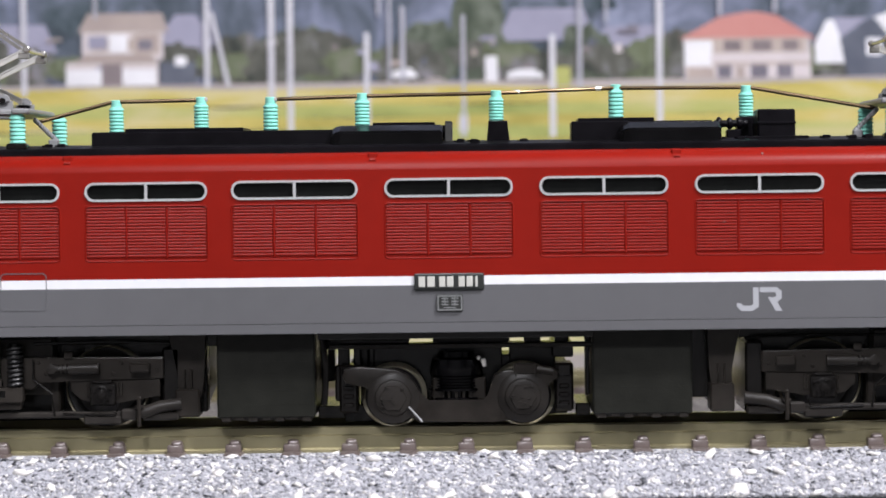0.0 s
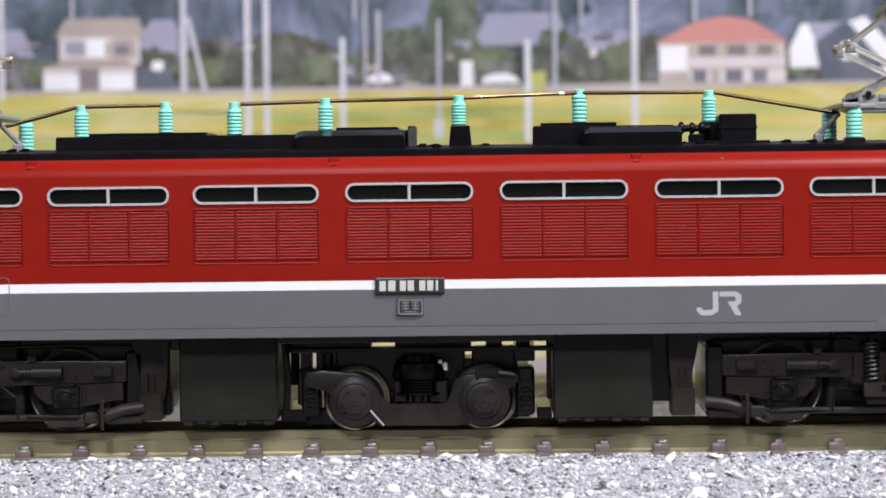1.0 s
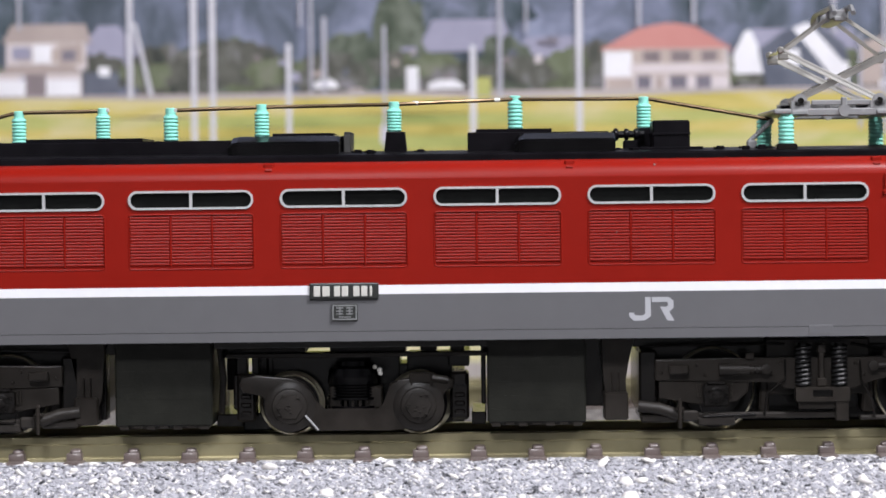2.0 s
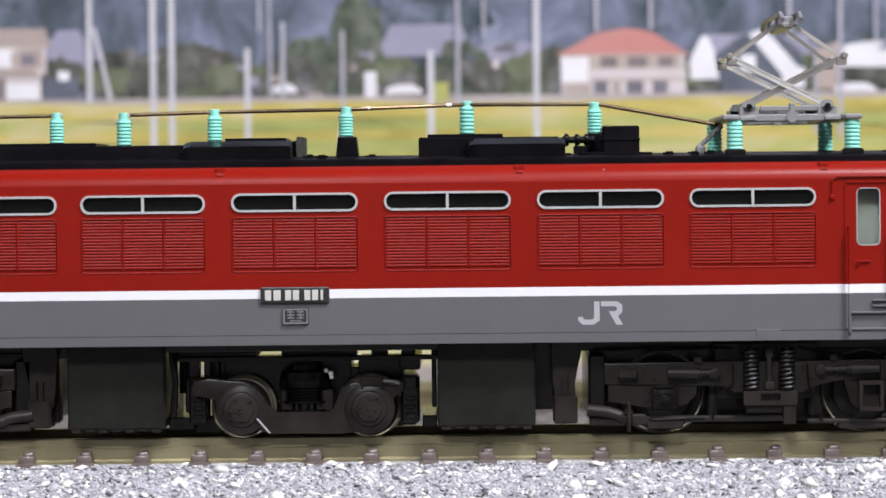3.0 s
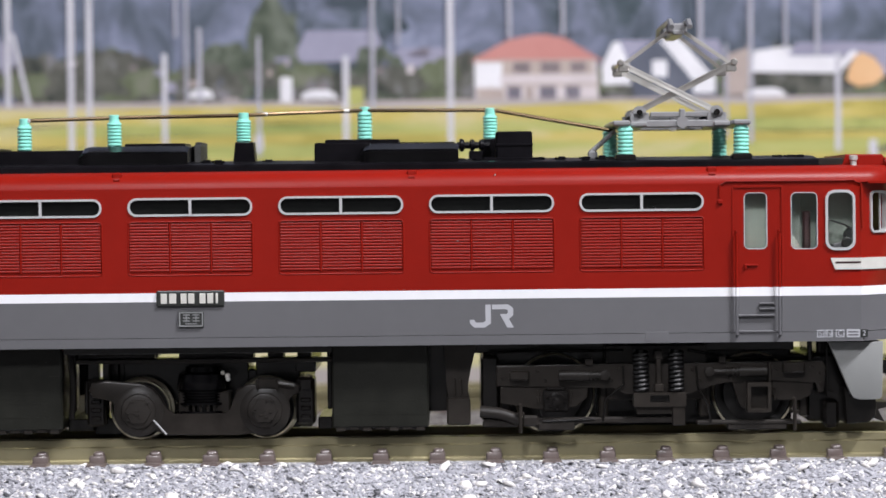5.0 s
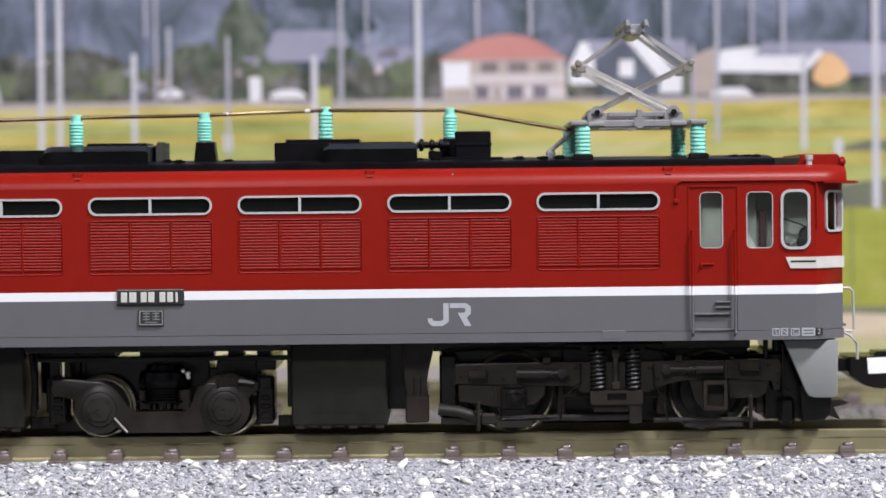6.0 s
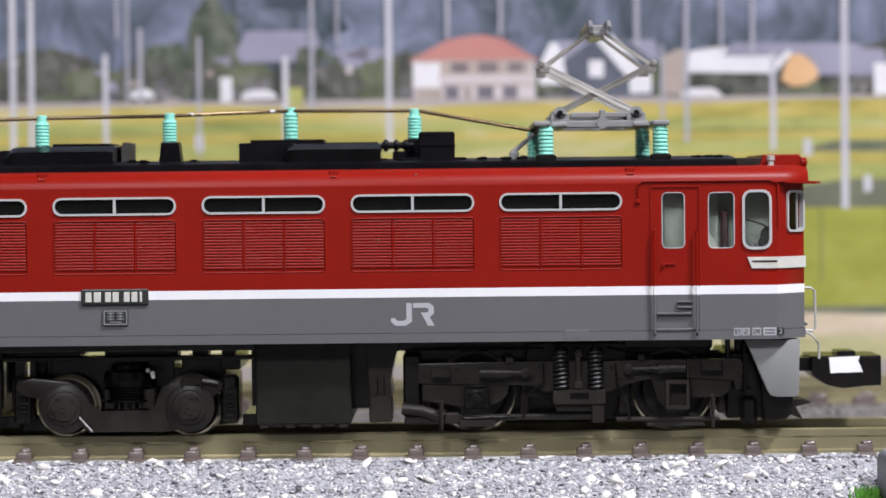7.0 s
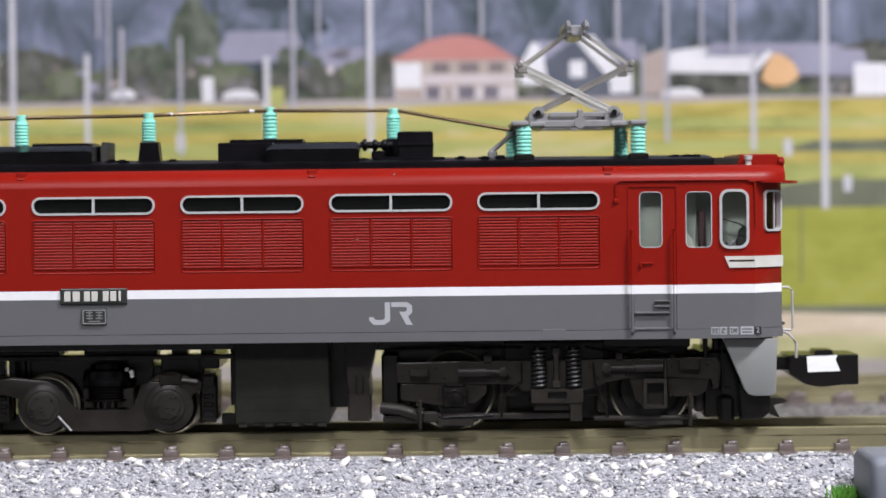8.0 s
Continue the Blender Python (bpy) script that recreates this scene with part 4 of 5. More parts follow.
    box(bm, *sorted((X(40.6), X(42.35))), W - 7.0, W - 5.6, 34.15, 35.0, 0.15)
    box(bm, *sorted((X(41.0), X(42.0))), 5.0, W - 5.0, 33.95, 34.4, 0.12)
    part("collector_head", bm, PANTO_GREY, base, "grey collector head", smooth=True)
    for x in (36.85, 46.6):
        for y in (3.6, W - 3.6):
            xx = X(x - ((0.7 if x > 40 else 0.6 if s > 0 else 1.6) if y > YC else 0))
            insulator(xx, y, 23.75, 2.55, 0.68, 0.15)
            bm = B()
            box(bm, xx - 0.85, xx + 0.85, y - 0.75, y + 0.75, 23.3, 23.85, 0.12)
            lp("insulator_foot", bm, BLACK, "black insulator foot")
    bm = B()
    pts = [(X(36.2 - 0.24 * k), 8.2 - 0.25 * k, 25.9 - 0.2 * k) for k in range(10)]
    tube(bm, pts, 0.2, 8)
    for p in pts:
        lathe(bm, [(0.18, -0.1), (0.31, 0), (0.18, 0.1)], p, "x", 10)
    box(bm, *sorted((X(33.8), X(34.6))), 5.2, 6.2, 23.4, 24.2, 0.1)
    lp("feed_cable", bm, PANTO_GREY, "grey braided feed cable", smooth=True)


pantograph(1, 0.0)
pantograph(-1, 1.0)

# ---- cab ends ----
for s in (1, -1):
    def SX(*xs):
        return sorted(s * x for x in xs)

    for f, y0 in ((1, 0.0), (-1, W)):
        for k, (x0, x1, z0, z1, r) in enumerate(CAB):
            w = 0.14 if k < 2 else 0.09
            a, b = SX(x0, x1)
            bm = B()
            ring(bm, rrect(a - w * (k == 2), b + w * (k == 2), z0 - w * (k == 2), z1 + w * (k == 2), r + w * (k == 2)), rrect(a + (0.07 if k < 2 else 0.13), b - (0.07 if k < 2 else 0.13), z0 + (0.07 if k < 2 else 0.13), z1 - (0.07 if k < 2 else 0.13), max(0.2, r - 0.1)), y0 - f * (0.02 if k < 2 else 0.16), y0 + f * 0.3)
            fr = lp("cab_window", bm, FRAME_SILVER, "silver framed cab side window", smooth=True)
            bm = B()
            prism(bm, rrect(a + 0.1, b - 0.1, z0 + 0.1, z1 - 0.1, 0.3), y0 + f * 0.32, y0 + f * 0.42)
            part("pane", bm, GLASS, fr, "clear glazing").visible_shadow = False
        # front corner window
        (ax, ay), (bx, by), _ = CORNER
        L = math.hypot(bx - ax, by - ay)
        bm = B()
        ring(bm, rrect(L - 2.36, L - 0.04, 17.12, 20.62, 0.5), rrect(L - 2.16, L - 0.24, 17.3, 20.44, 0.35), -0.16, 0.3)
        box(bm, L - 0.83, L - 0.73, 0.05, 0.2, 17.3, 20.44)
        for v in bm.verts:
            u, d, z = v.co
            px = ax + (bx - ax) * u / L - d * (by - ay) / L
            py = ay + (by - ay) * u / L + d * (bx - ax) / L
            v.co = (s * px, py if f > 0 else W - py, z)
        lp("front_window", bm, FRAME_SILVER, "silver framed front corner window", smooth=True)
        # silver trim below the windows
        bm = B()
        zz = (14.12, 15.08)
        pl = [(53.0, -0.12), (55.6, -0.12), (58.25, 2.45), (58.4, 4.2)]
        rows = []
        for i, (x, y) in enumerate(pl):
            yy = y if f > 0 else W - y
            yi = y + 0.3 if f > 0 else W - y - 0.3
            xa = x + (0.4 if i == 0 else 0)
            rows.append([bm.verts.new((s * xa, yy, zz[0])), bm.verts.new((s * x, yy, zz[1])), bm.verts.new((s * x, yi, zz[1])), bm.verts.new((s * xa, yi, zz[0]))])
        for p, q in zip(rows, rows[1:]):
            for i in range(4):
                j = (i + 1) % 4
                bm.faces.new((p[i], p[j], q[j], q[i]))
        bm.faces.new(rows[0])
        bm.faces.new(rows[-1][::-1])
        bmesh.ops.recalc_face_normals(bm, faces=bm.faces)
        trim = lp("cab_trim", bm, TRIM, "bright silver trim strip")
        bm = B()
        box(bm, *SX(53.4, 55.5), *sorted((y0 - f * 0.14, y0 - f * 0.05)), 14.62, 14.78)
        part("groove", bm, SEAT_RED, trim)
    # near side door: frame, ledges and rails
    bm = B()
    box(bm, *SX(44.88, 45.02), -0.07, 0.02, 12.75, 21.0, 0.02)
    box(bm, *SX(48.95, 49.12), -0.10, 0.02, 12.75, 21.0, 0.02)
    box(bm, *SX(45.0, 49.0), -0.10, 0.02, 20.95, 21.15, 0.02)
    box(bm, *SX(45.9, 47.0), -0.16, 0.02, 14.45, 14.65, 0.05)
    box(bm, *SX(45.85, 46.05), -0.2, 0.02, 14.2, 14.65, 0.05)
    lp("cab_door_frame", bm, RED, "red cab door frame with a small handle")
    bm = B()
    box(bm, *SX(44.9, 45.02), -0.07, 0.02, 9.0, 11.95, 0.02)
    box(bm, *SX(48.95, 49.1), -0.09, 0.02, 9.0, 11.95, 0.02)
    box(bm, *SX(45.35, 48.3), -0.3, 0.02, 10.3, 10.48, 0.05)
    box(bm, *SX(45.0, 48.9), -0.2, 0.02, 8.95, 9.15, 0.05)
    box(bm, *SX(47.1, 48.35), -0.28, 0.02, 11.3, 11.45, 0.04)
    box(bm, *SX(47.1, 48.35), -0.28, 0.02, 10.85, 11.0, 0.04)
    lp("door_steps", bm, GREY, "grey steps and sill of the cab door")
    for x in (45.2, 48.75):
        for m, z0, z1 in ((RED, ZB, 17.2), (WHITE, ZA, ZB), (GREY, 8.8, ZA)):
            bm = B()
            pts = [(s * x, -0.4, z0), (s * x, -0.4, z1)]
            if m is RED:
                pts = pts + [(s * x, 0.05, z1 + 0.2)]
            if m is GREY:
                pts = [(s * x, 0.05, z0 - 0.2)] + pts
            tube(bm, pts, 0.13, 8)
            lp("handrail", bm, m, "", smooth=True)
    # cab inside
    bm = B()
    box(bm, *SX(44.0, 56.1), 1.2, W - 1.2, 12.8, 13.0)
    lp("cab_floor", bm, CABGREY)
    bm = B()
    box(bm, *SX(43.6, 44.0), 1.0, W - 1.0, 13.0, 22.3)
    # panel brought forward to the door window so that it catches the lamp
    box(bm, *SX(44.4, 48.2), 1.7, 2.1, 13.0, 21.8, 0.1)
    lp("cab_bulkhead", bm, CABGREEN, "pale green cab rear wall and a panel behind the door window")
    # pale backing panels added near the panes to brighten the view inside
    bm = B()
    box(bm, *SX(48.9, 50.9), 2.6, 2.8, 13.0, 21.6, 0.05)
    box(bm, *SX(50.6, 53.4), 3.4, 3.6, 13.0, 21.6, 0.05)
    box(bm, *SX(52.4, 56.4), 2.9, 3.1, 13.0, 21.6, 0.05)
    lp("cab_partition", bm, CABGREEN, "added pale panels close behind the cab windows")
    bm = B()
    prism(bm, [(s * x, z) for x, z in ((49.4, 13.0), (51.6, 13.0), (51.8, 15.6), (50.6, 15.9), (49.9, 17.2), (49.4, 17.2))], 1.0, 1.65, 0.1)
    lp("driver_seat", bm, CABGREEN, "pale driver seat")
    bm = B()
    box(bm, *SX(51.0, 51.6), 1.6, 2.6, 13.0, 19.0, 0.12)
    lp("seat_back", bm, SEAT_RED, "dark maroon seat back")
    bm = B()
    prism(bm, [(s * x, z) for x, z in ((53.4, 13.0), (57.0, 13.0), (57.0, 17.0), (55.6, 17.3), (54.8, 16.4), (53.4, 16.2))], 1.6, 2.8, 0.2)
    lp("driver_desk", bm, CABGREY, "dark grey driver desk")
    bm = B()
    lathe(bm, [(0.5, -0.3), (0.7, 0), (0.55, 0.5)], (s * 55.0, 1.7, 16.9), "y", 12)
    lathe(bm, [(0.4, -0.2), (0.5, 0), (0.4, 0.3)], (s * 54.6, 1.4, 16.3), "y", 12)
    tube(bm, [(s * 52.9, 1.3, 18.3), (s * 54.4, 1.3, 17.8), (s * 54.9, 1.3, 17.5)], 0.09, 6)
    lp("desk_control", bm, PLATE, "dark control lever and dial", smooth=True)
    # front: skirt, handrail, coupler, plough
    bm = B()
    prism(bm, [(s * x, z) for x, z in ((52.95, 8.05), (57.5, 8.05), (57.4, 3.55), (57.25, 3.3), (57.0, 3.22), (55.5, 3.22), (55.05, 3.35), (54.75, 3.75))], 1.0, 1.7, 0.08)
    box(bm, *SX(57.0, 57.5), 1.7, W - 1.7, 4.6, 8.05, 0.1)
    prism(bm, [(s * x, z) for x, z in ((52.95, 8.05), (57.5, 8.05), (57.4, 3.55), (57.25, 3.3), (57.0, 3.22), (55.5, 3.22), (55.05, 3.35), (54.75, 3.75))], W - 1.7, W - 1.0, 0.08)
    lp("front_skirt", bm, SKIRT_GREY, "pale grey front skirt", smooth=True)
    for f in (1, -1):
        def FY(y):
            return y if f > 0 else W - y
        bm = B()
        tube(bm, [(s * 57.5, FY(2.6), 12.35), (s * 58.7, FY(2.6), 12.35), (s * 59.0, FY(2.6), 12.05), (s * 59.05, FY(2.6), 9.0), (s * 58.9, FY(2.6), 8.7), (s * 57.6, FY(2.6), 8.75)], 0.115, 8)
        tube(bm, [(s * 58.2, FY(2.6), 8.6), (s * 58.8, FY(2.7), 8.3), (s * 59.35, FY(2.8), 7.6), (s * 59.35, FY(2.8), 6.3)], 0.115, 8)
        lp("front_handrail", bm, SILVER, "thin silver front handrail", smooth=True)
        bm = B()
        lathe(bm, [(0.55, 0), (0.7, 0.2), (0.6, 0.5), (0.3, 0.6)], (s * 57.6, FY(3.2), 11.2), "x", 12)
        lp("tail_lamp", bm, PLATE, "dark tail lamp", smooth=True)
    bm = B()
    box(bm, *SX(56.6, 58.5), 3.2, W - 3.2, 9.1, 9.35, 0.1)
    lp("front_step", bm, GREY, "grey front step")
    bm = B()
    box(bm, *SX(55.0, 59.6), 7.4, 11.2, 4.95, 6.1, 0.1)
    prism(bm, [(s * x, z) for x, z in ((59.2, 6.3), (65.2, 6.3), (65.2, 3.72), (62.4, 3.68), (62.1, 3.5), (61.3, 3.6), (60.5, 3.8), (59.2, 4.7))], 6.2, 12.4, 0.12)
    box(bm, *SX(61.6, 63.2), 7.6, 10.8, 6.2, 6.65, 0.1)
    lp("coupler", bm, BLACK, "black box coupler")
    bm = B()
    prism(bm, [(s * x, z) for x, z in ((60.7, 6.18), (63.35, 6.28), (63.2, 5.9), (63.6, 4.9), (60.8, 4.82))], 6.12, 6.18)
    lp("sticker", bm, STICKER, "torn white paper sticker on the coupler")
    bm = B()
    prism(bm, [(s * x, z) for x, z in ((54.4, 4.2), (57.0, 4.2), (57.1, 2.4), (57.0, 1.7), (56.4, 1.2), (54.6, 1.1))], 2.2, W - 2.2, 0.1)
    lp("pilot", bm, BLACK, "black pilot below the skirt")
    bm = B()
    prism(bm, [(s * x, z) for x, z in ((56.8, 2.3), (57.4, 2.75), (58.3, 2.75), (59.0, 2.45), (58.2, 2.25), (57.5, 2.15), (58.2, 1.0), (57.3, 1.35), (56.9, 2.0))], 4.6, 7.5, 0.05)
    lp("snow_guard", bm, AXLE, "dark pointed rail guard")

# ---- plates and print on the side ----
bm = B()
box(bm, -2.86, 2.78, -0.22, 0.02, 11.58, 12.94, 0.11, 2)
plate = lp("nameplate", bm, PLATE, "black plate with raised pale characters")
for x, w in ((-2.5, 0.52), (-1.8, 0.6), (-0.85, 0.5), (-0.22, 0.52), (0.72, 0.5), (1.36, 0.5), (2.05, 0.2)):
    bm = B()
    box(bm, x, x + w, -0.29, -0.2, 11.84, 12.68, 0.03)
    part("bar", bm, PALE, plate)
bm = B()
box(bm, -1.06, 1.05, -0.16, 0.02, 9.87, 11.2, 0.05)
mk = lp("maker_plate", bm, PLATE, "small black plate with a silver rim")
bm = B()
ring(bm, rrect(-1.0, 0.99, 9.93, 11.14, 0.08, 2), rrect(-0.9, 0.89, 10.03, 11.04, 0.05, 2), -0.22, -0.14)
part("rim", bm, PLATE_PRINT, mk)
for x in (-0.68, 0.12):
    for z, h in ((10.85, 0.1), (10.6, 0.1), (10.36, 0.1)):
        bm = B()
        box(bm, x, x + 0.56, -0.22, -0.14, z, z + h)
        part("bar", bm, PLATE_PRINT, mk)
    bm = B()
    box(bm, x + 0.23, x + 0.33, -0.22, -0.14, 10.32, 11.0)
    part("bar", bm, PLATE_PRINT, mk)
bm = B()
box(bm, -0.5, 0.5, -0.22, -0.14, 10.12, 10.2)
part("bar", bm, PLATE_PRINT, mk)
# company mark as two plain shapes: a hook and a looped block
bm = B()
prism(bm, [(23.1, 10.25), (23.1, 9.95), (23.45, 9.6), (24.35, 9.6), (24.85, 9.95), (24.85, 11.5), (24.4, 11.5), (24.4, 10.15), (24.2, 10.02), (23.65, 10.02), (23.5, 10.12), (23.5, 10.25)], -0.02, 0.01)
prism(bm, [(24.95, 11.5), (26.3, 11.5), (26.7, 11.2), (26.7, 10.6), (26.35, 10.3), (26.75, 9.58), (26.2, 9.58), (25.6, 10.7), (26.1, 10.7), (26.25, 10.8), (26.25, 11.02), (26.1, 11.1), (24.95, 11.1)], -0.02, 0.01)
lp("company_mark", bm, LOGO, "pale grey painted company mark")


def text_on_side(word, x, z, size, material, name):
    cu = bpy.data.curves.new(name, "FONT")
    cu.body, cu.size, cu.extrude = word, size * MM, 0.00001
    cu.align_x, cu.align_y = "CENTER", "CENTER"
    tmp = bpy.data.objects.new(name, cu)
    me = bpy.data.meshes.new_from_object(tmp)
    bpy.data.objects.remove(tmp)
    me.materials.append(material)
    ob = new(name, me)
    ob.parent = loco
    ob.matrix_parent_inverse = loco.matrix_world.inverted()
    ob.matrix_basis = pose(x * MM, -0.125 * MM, z * MM, 90, 0, 0)
    return ob


for x, w, word in ((52.15, 0.62, "S"), (52.85, 0.62, "N"), (53.75, 0.72, "C"), (54.85, 1.1, ""), (55.75, 0.6, "2")):
    bm = B()
    if word == "2":
        prism(bm, rrect(x - w / 2, x + w / 2, 8.5, 9.14, 0.06, 2), -0.118, -0.09)
        lp("data_panel", bm, PLATE, "small black data panel")
    elif word:
        ring(bm, rrect(x - w / 2, x + w / 2, 8.5, 9.14, 0.05, 2), rrect(x - w / 2 + 0.08, x + w / 2 - 0.08, 8.58, 9.06, 0.03, 2), -0.118, -0.09)
        lp("data_panel", bm, LOGO, "small pale data frame")
    else:
        prism(bm, rrect(x - w / 2, x + w / 2, 8.48, 9.16, 0.06, 2), -0.118, -0.09)
        lp("data_panel", bm, LOGO, "small pale data panel")
        for z in (8.63, 8.88):
            bm = B()
            box(bm, x - 0.42, x + 0.42, -0.126, -0.11, z, z + 0.12)
            lp("data_line", bm, GREY)
    if word:
        text_on_side(word, x, 8.82, 0.62, LOGO, "letter")
bm = B()
ring(bm, rrect(-36.3, -32.55, 10.25, 13.3, 0.35, 4), rrect(-36.23, -32.62, 10.32, 13.23, 0.30, 4), -0.035, 0.0)
lp("access_panel", bm, GREY, "grey outline of an access panel")
bm = B()
box(bm, 37.6, 39.6, -0.10, 0, 8.34, 9.1, 0.03)
lp("jacking_pad", bm, GREY)

# ---- underframe ----
for s, (t0, t1) in ((1, (11.5, 19.6)), (-1, (-19.1, -11.1))):
    bm = B()
    box(bm, t0, t1, 1.9, W - 1.9, 1.2, 8.2, 0.15)
    tank = lp("equipment_tank", bm, TANK, "dark green black underfloor tank")
    bm = B()
    for k in range(7):
        x = t0 + 0.7 + k * (t1 - t0 - 1.4) / 6
        box(bm, x - 0.38, x + 0.38, 2.0, 3.2, 0.92 + 0.1 * (k % 2), 1.4, 0.06)
    box(bm, t0 + 0.3, t1 - 0.3, 2.3, W - 2.3, 1.0, 1.3, 0.05)
    part("tank_foot", bm, DARK, tank)
    bm = B()
    for k in range(5):
        box(bm, t0 + 0.1, t1 - 0.1, 1.885, 1.95, 2.3 + k * 1.15, 2.34 + k * 1.15)
    part("seam", bm, TANK, tank)
    e = t1 if s > 0 else t0
    bm = B()
    prism(bm, [(e + s * (1.3 if s > 0 else 0.95), 8.2), (e + s * 4.1, 8.2), (e + s * 3.2, 4.6), (e + s * 3.4, 3.4), (e + s * 3.1, 1.7), (e + s * 2.0, 1.5), (e + s * (1.7 if s > 0 else 1.3), 3.2), (e + s * (1.5 if s > 0 else 1.15), 4.6)], 3.0, W - 3.0, 0.1)
    for k in (0, 1):
        box(bm, *sorted((e + s * (2.1 + 0.55 * k), e + s * (2.25 + 0.55 * k))), 2.6, 3.1, 3.6, 5.2, 0.05)
    box(bm, *sorted((e + s * 1.5, e + s * 3.5)), 2.5, 5.5, 1.3, 3.6, 0.15)
    lp("sand_box", bm, DARK, "dark bracket and sand box")
    # black filler added to keep the gap beside the tank dark
    if s < 0:
        bm = B()
        box(bm, e - 1.9, e + 0.1, 4.0, W - 4.0, 7.0, 8.2, 0.1)
        box(bm, e - 1.6, e - 1.0, 4.2, 6.0, 1.6, 7.2, 0.1)
        lp("cable_duct", bm, BLACK)
    else:
        bm = B()
        box(bm, e - 0.1, e + 1.6, 5.0, W - 5.0, 2.3, 8.2, 0.1)
        lp("cable_duct", bm, BLACK)
    # black blockers placed to fit the gaps in the camera's view, left with a hose
    bm = B()
    i = t0 if s > 0 else t1
    if s > 0:
        box(bm, i - 0.5, i - 0.1, 4.5, 6.5, 2.6, 7.9, 0.1)
    else:
        box(bm, i + 0.42, i + 0.85, 4.5, 6.0, 2.6, 7.9, 0.1)
        box(bm, i - 2.0, i + 1.1, 12.0, 14.0, 3.4, 7.9, 0.1)
        box(bm, i + 1.5, i + 2.6, 4.4, 5.8, 2.3, 5.3, 0.15)
        box(bm, i + 0.4, i + 3.6, 4.6, 6.0, 6.6, 7.9, 0.1)
        box(bm, i + 1.75, i + 2.7, 4.6, 6.0, 5.2, 6.8, 0.1)
    if s < 0:
        tube(bm, [(i + 0.6, 2.6, 7.6), (i + 0.9, 2.4, 5.0), (i + 0.7, 2.6, 2.2)], 0.28, 8)
    lp("hose_bracket", bm, BLACK, smooth=True)

bm = B()
box(bm, -10.0, 11.9, 2.6, 4.2, 6.72, 7.08, 0.08)
box(bm, -9.0, -3.5, 3.4, 9, 7.1, 7.45, 0.05)
box(bm, -1.2, 4.0, 4.4, 9, 7.0, 7.9, 0.05)
tube(bm, [(11.9, 2.8, 6.9), (12.3, 2.8, 6.9)], 0.22, 8)
lp("floor_beam", bm, DARK, "dark longitudinal floor beam")
# added blockers, spaced so the camera sees light only through the slits
for x0, x1 in ((-10.0, -3.5), (-1.5, 4.8), (6.0, 7.35), (8.5, 9.65), (11.3, 11.9)):
    bm = B()
    box(bm, x0, x1, 4.0, 6.4, 7.0, 8.2, 0.06)
    lp("floor_block", bm, DARK)
# black strip added for the dark gap below the sill
bm = B()
box(bm, -10.8, 11.6, 0.9, 1.6, 7.62, 8.3, 0.04)
lp("edge_beam", bm, BLACK, "black filler strip under the body edge")
# dark filler added under the floor, cut to the gaps the camera sees
for x0, x1, y0, z0, z1 in ((-6.5, 4.2, 6.5, 0.9, 6.7), (4.1, 4.9, 6.6, 0.95, 5.9), (4.8, 8.6, 6.5, 0.9, 6.7), (8.5, 9.6, 6.6, 0.95, 5.3), (-6.9, -6.4, 6.6, 0.95, 6.7), (-7.6, -6.9, 6.5, 0.9, 6.7), (-1.5, 3.6, 6.5, 6.65, 8.3), (8.3, 10.05, 4.6, 5.75, 6.9), (-8.05, -7.45, 4.6, 5.0, 6.9), (-11.0, -8.8, 4.5, 0.9, 1.95), (-8.9, -6.2, 5.6, 0.5, 1.95), (10.2, 11.4, 4.5, 0.9, 1.95)):
    bm = B()
    box(bm, x0, x1, y0, W - y0, z0, z1, 0.1)
    lp("motor_block", bm, BLACK, "dark block above the middle bogie")
for s in (1, -1):
    bm = B()
    box(bm, *sorted((s * 23.0, s * 50.5)), 4.6, W - 4.6, 7.2, 8.3, 0.1)
    lp("floor_plate", bm, BLACK)
    # black block added to close the bright gap between bogie and skirt
    bm = B()
    box(bm, *sorted((s * 51.5, s * 56.6)), 3.9, W - 3.9, 1.2, 6.9, 0.2)
    box(bm, *sorted((s * 52.3, s * 56.6)), 3.9, W - 3.9, 6.8, 8.2, 0.2)
    lp("coupler_mount", bm, BLACK, "black filler block behind the skirt")


def wheel_pair(x, r, parent, zc, face=4.9):
    for y, f in ((face, -1), (W - face, 1)):
        bm = B()
        lathe(bm, [(r * 0.25, f * 0.5), (r * 0.3, f * 0.35), (r * 0.72, f * 0.1), (r * 0.8, f * 0.25), (r * 0.93, f * 0.3), (r * 0.93, -f * 0.2)], (x, y, zc), "y", 40)
        wh = part("wheel", bm, STEEL, parent, "dark steel wheel", smooth=True)
        wh.matrix_parent_inverse = Matrix()
        bm = B()
        lathe(bm, [(r * 0.95, f * 0.34), (r, f * 0.25), (r, -f * 0.9), (r * 1.09, -f * 1.0), (r * 1.09, -f * 1.25), (r * 0.5, -f * 1.25)], (x, y, zc), "y", 48, caps=False)
        part("wheel_tread", bm, TREAD, parent, "bright wheel tread and flange", smooth=True)
    bm = B()
    tube(bm, [(x, 5, zc), (x, W - 5, zc)], 0.6, 10)
    part("axle", bm, STEEL, parent, smooth=True)


# middle carrying bogie
CX = 0.75
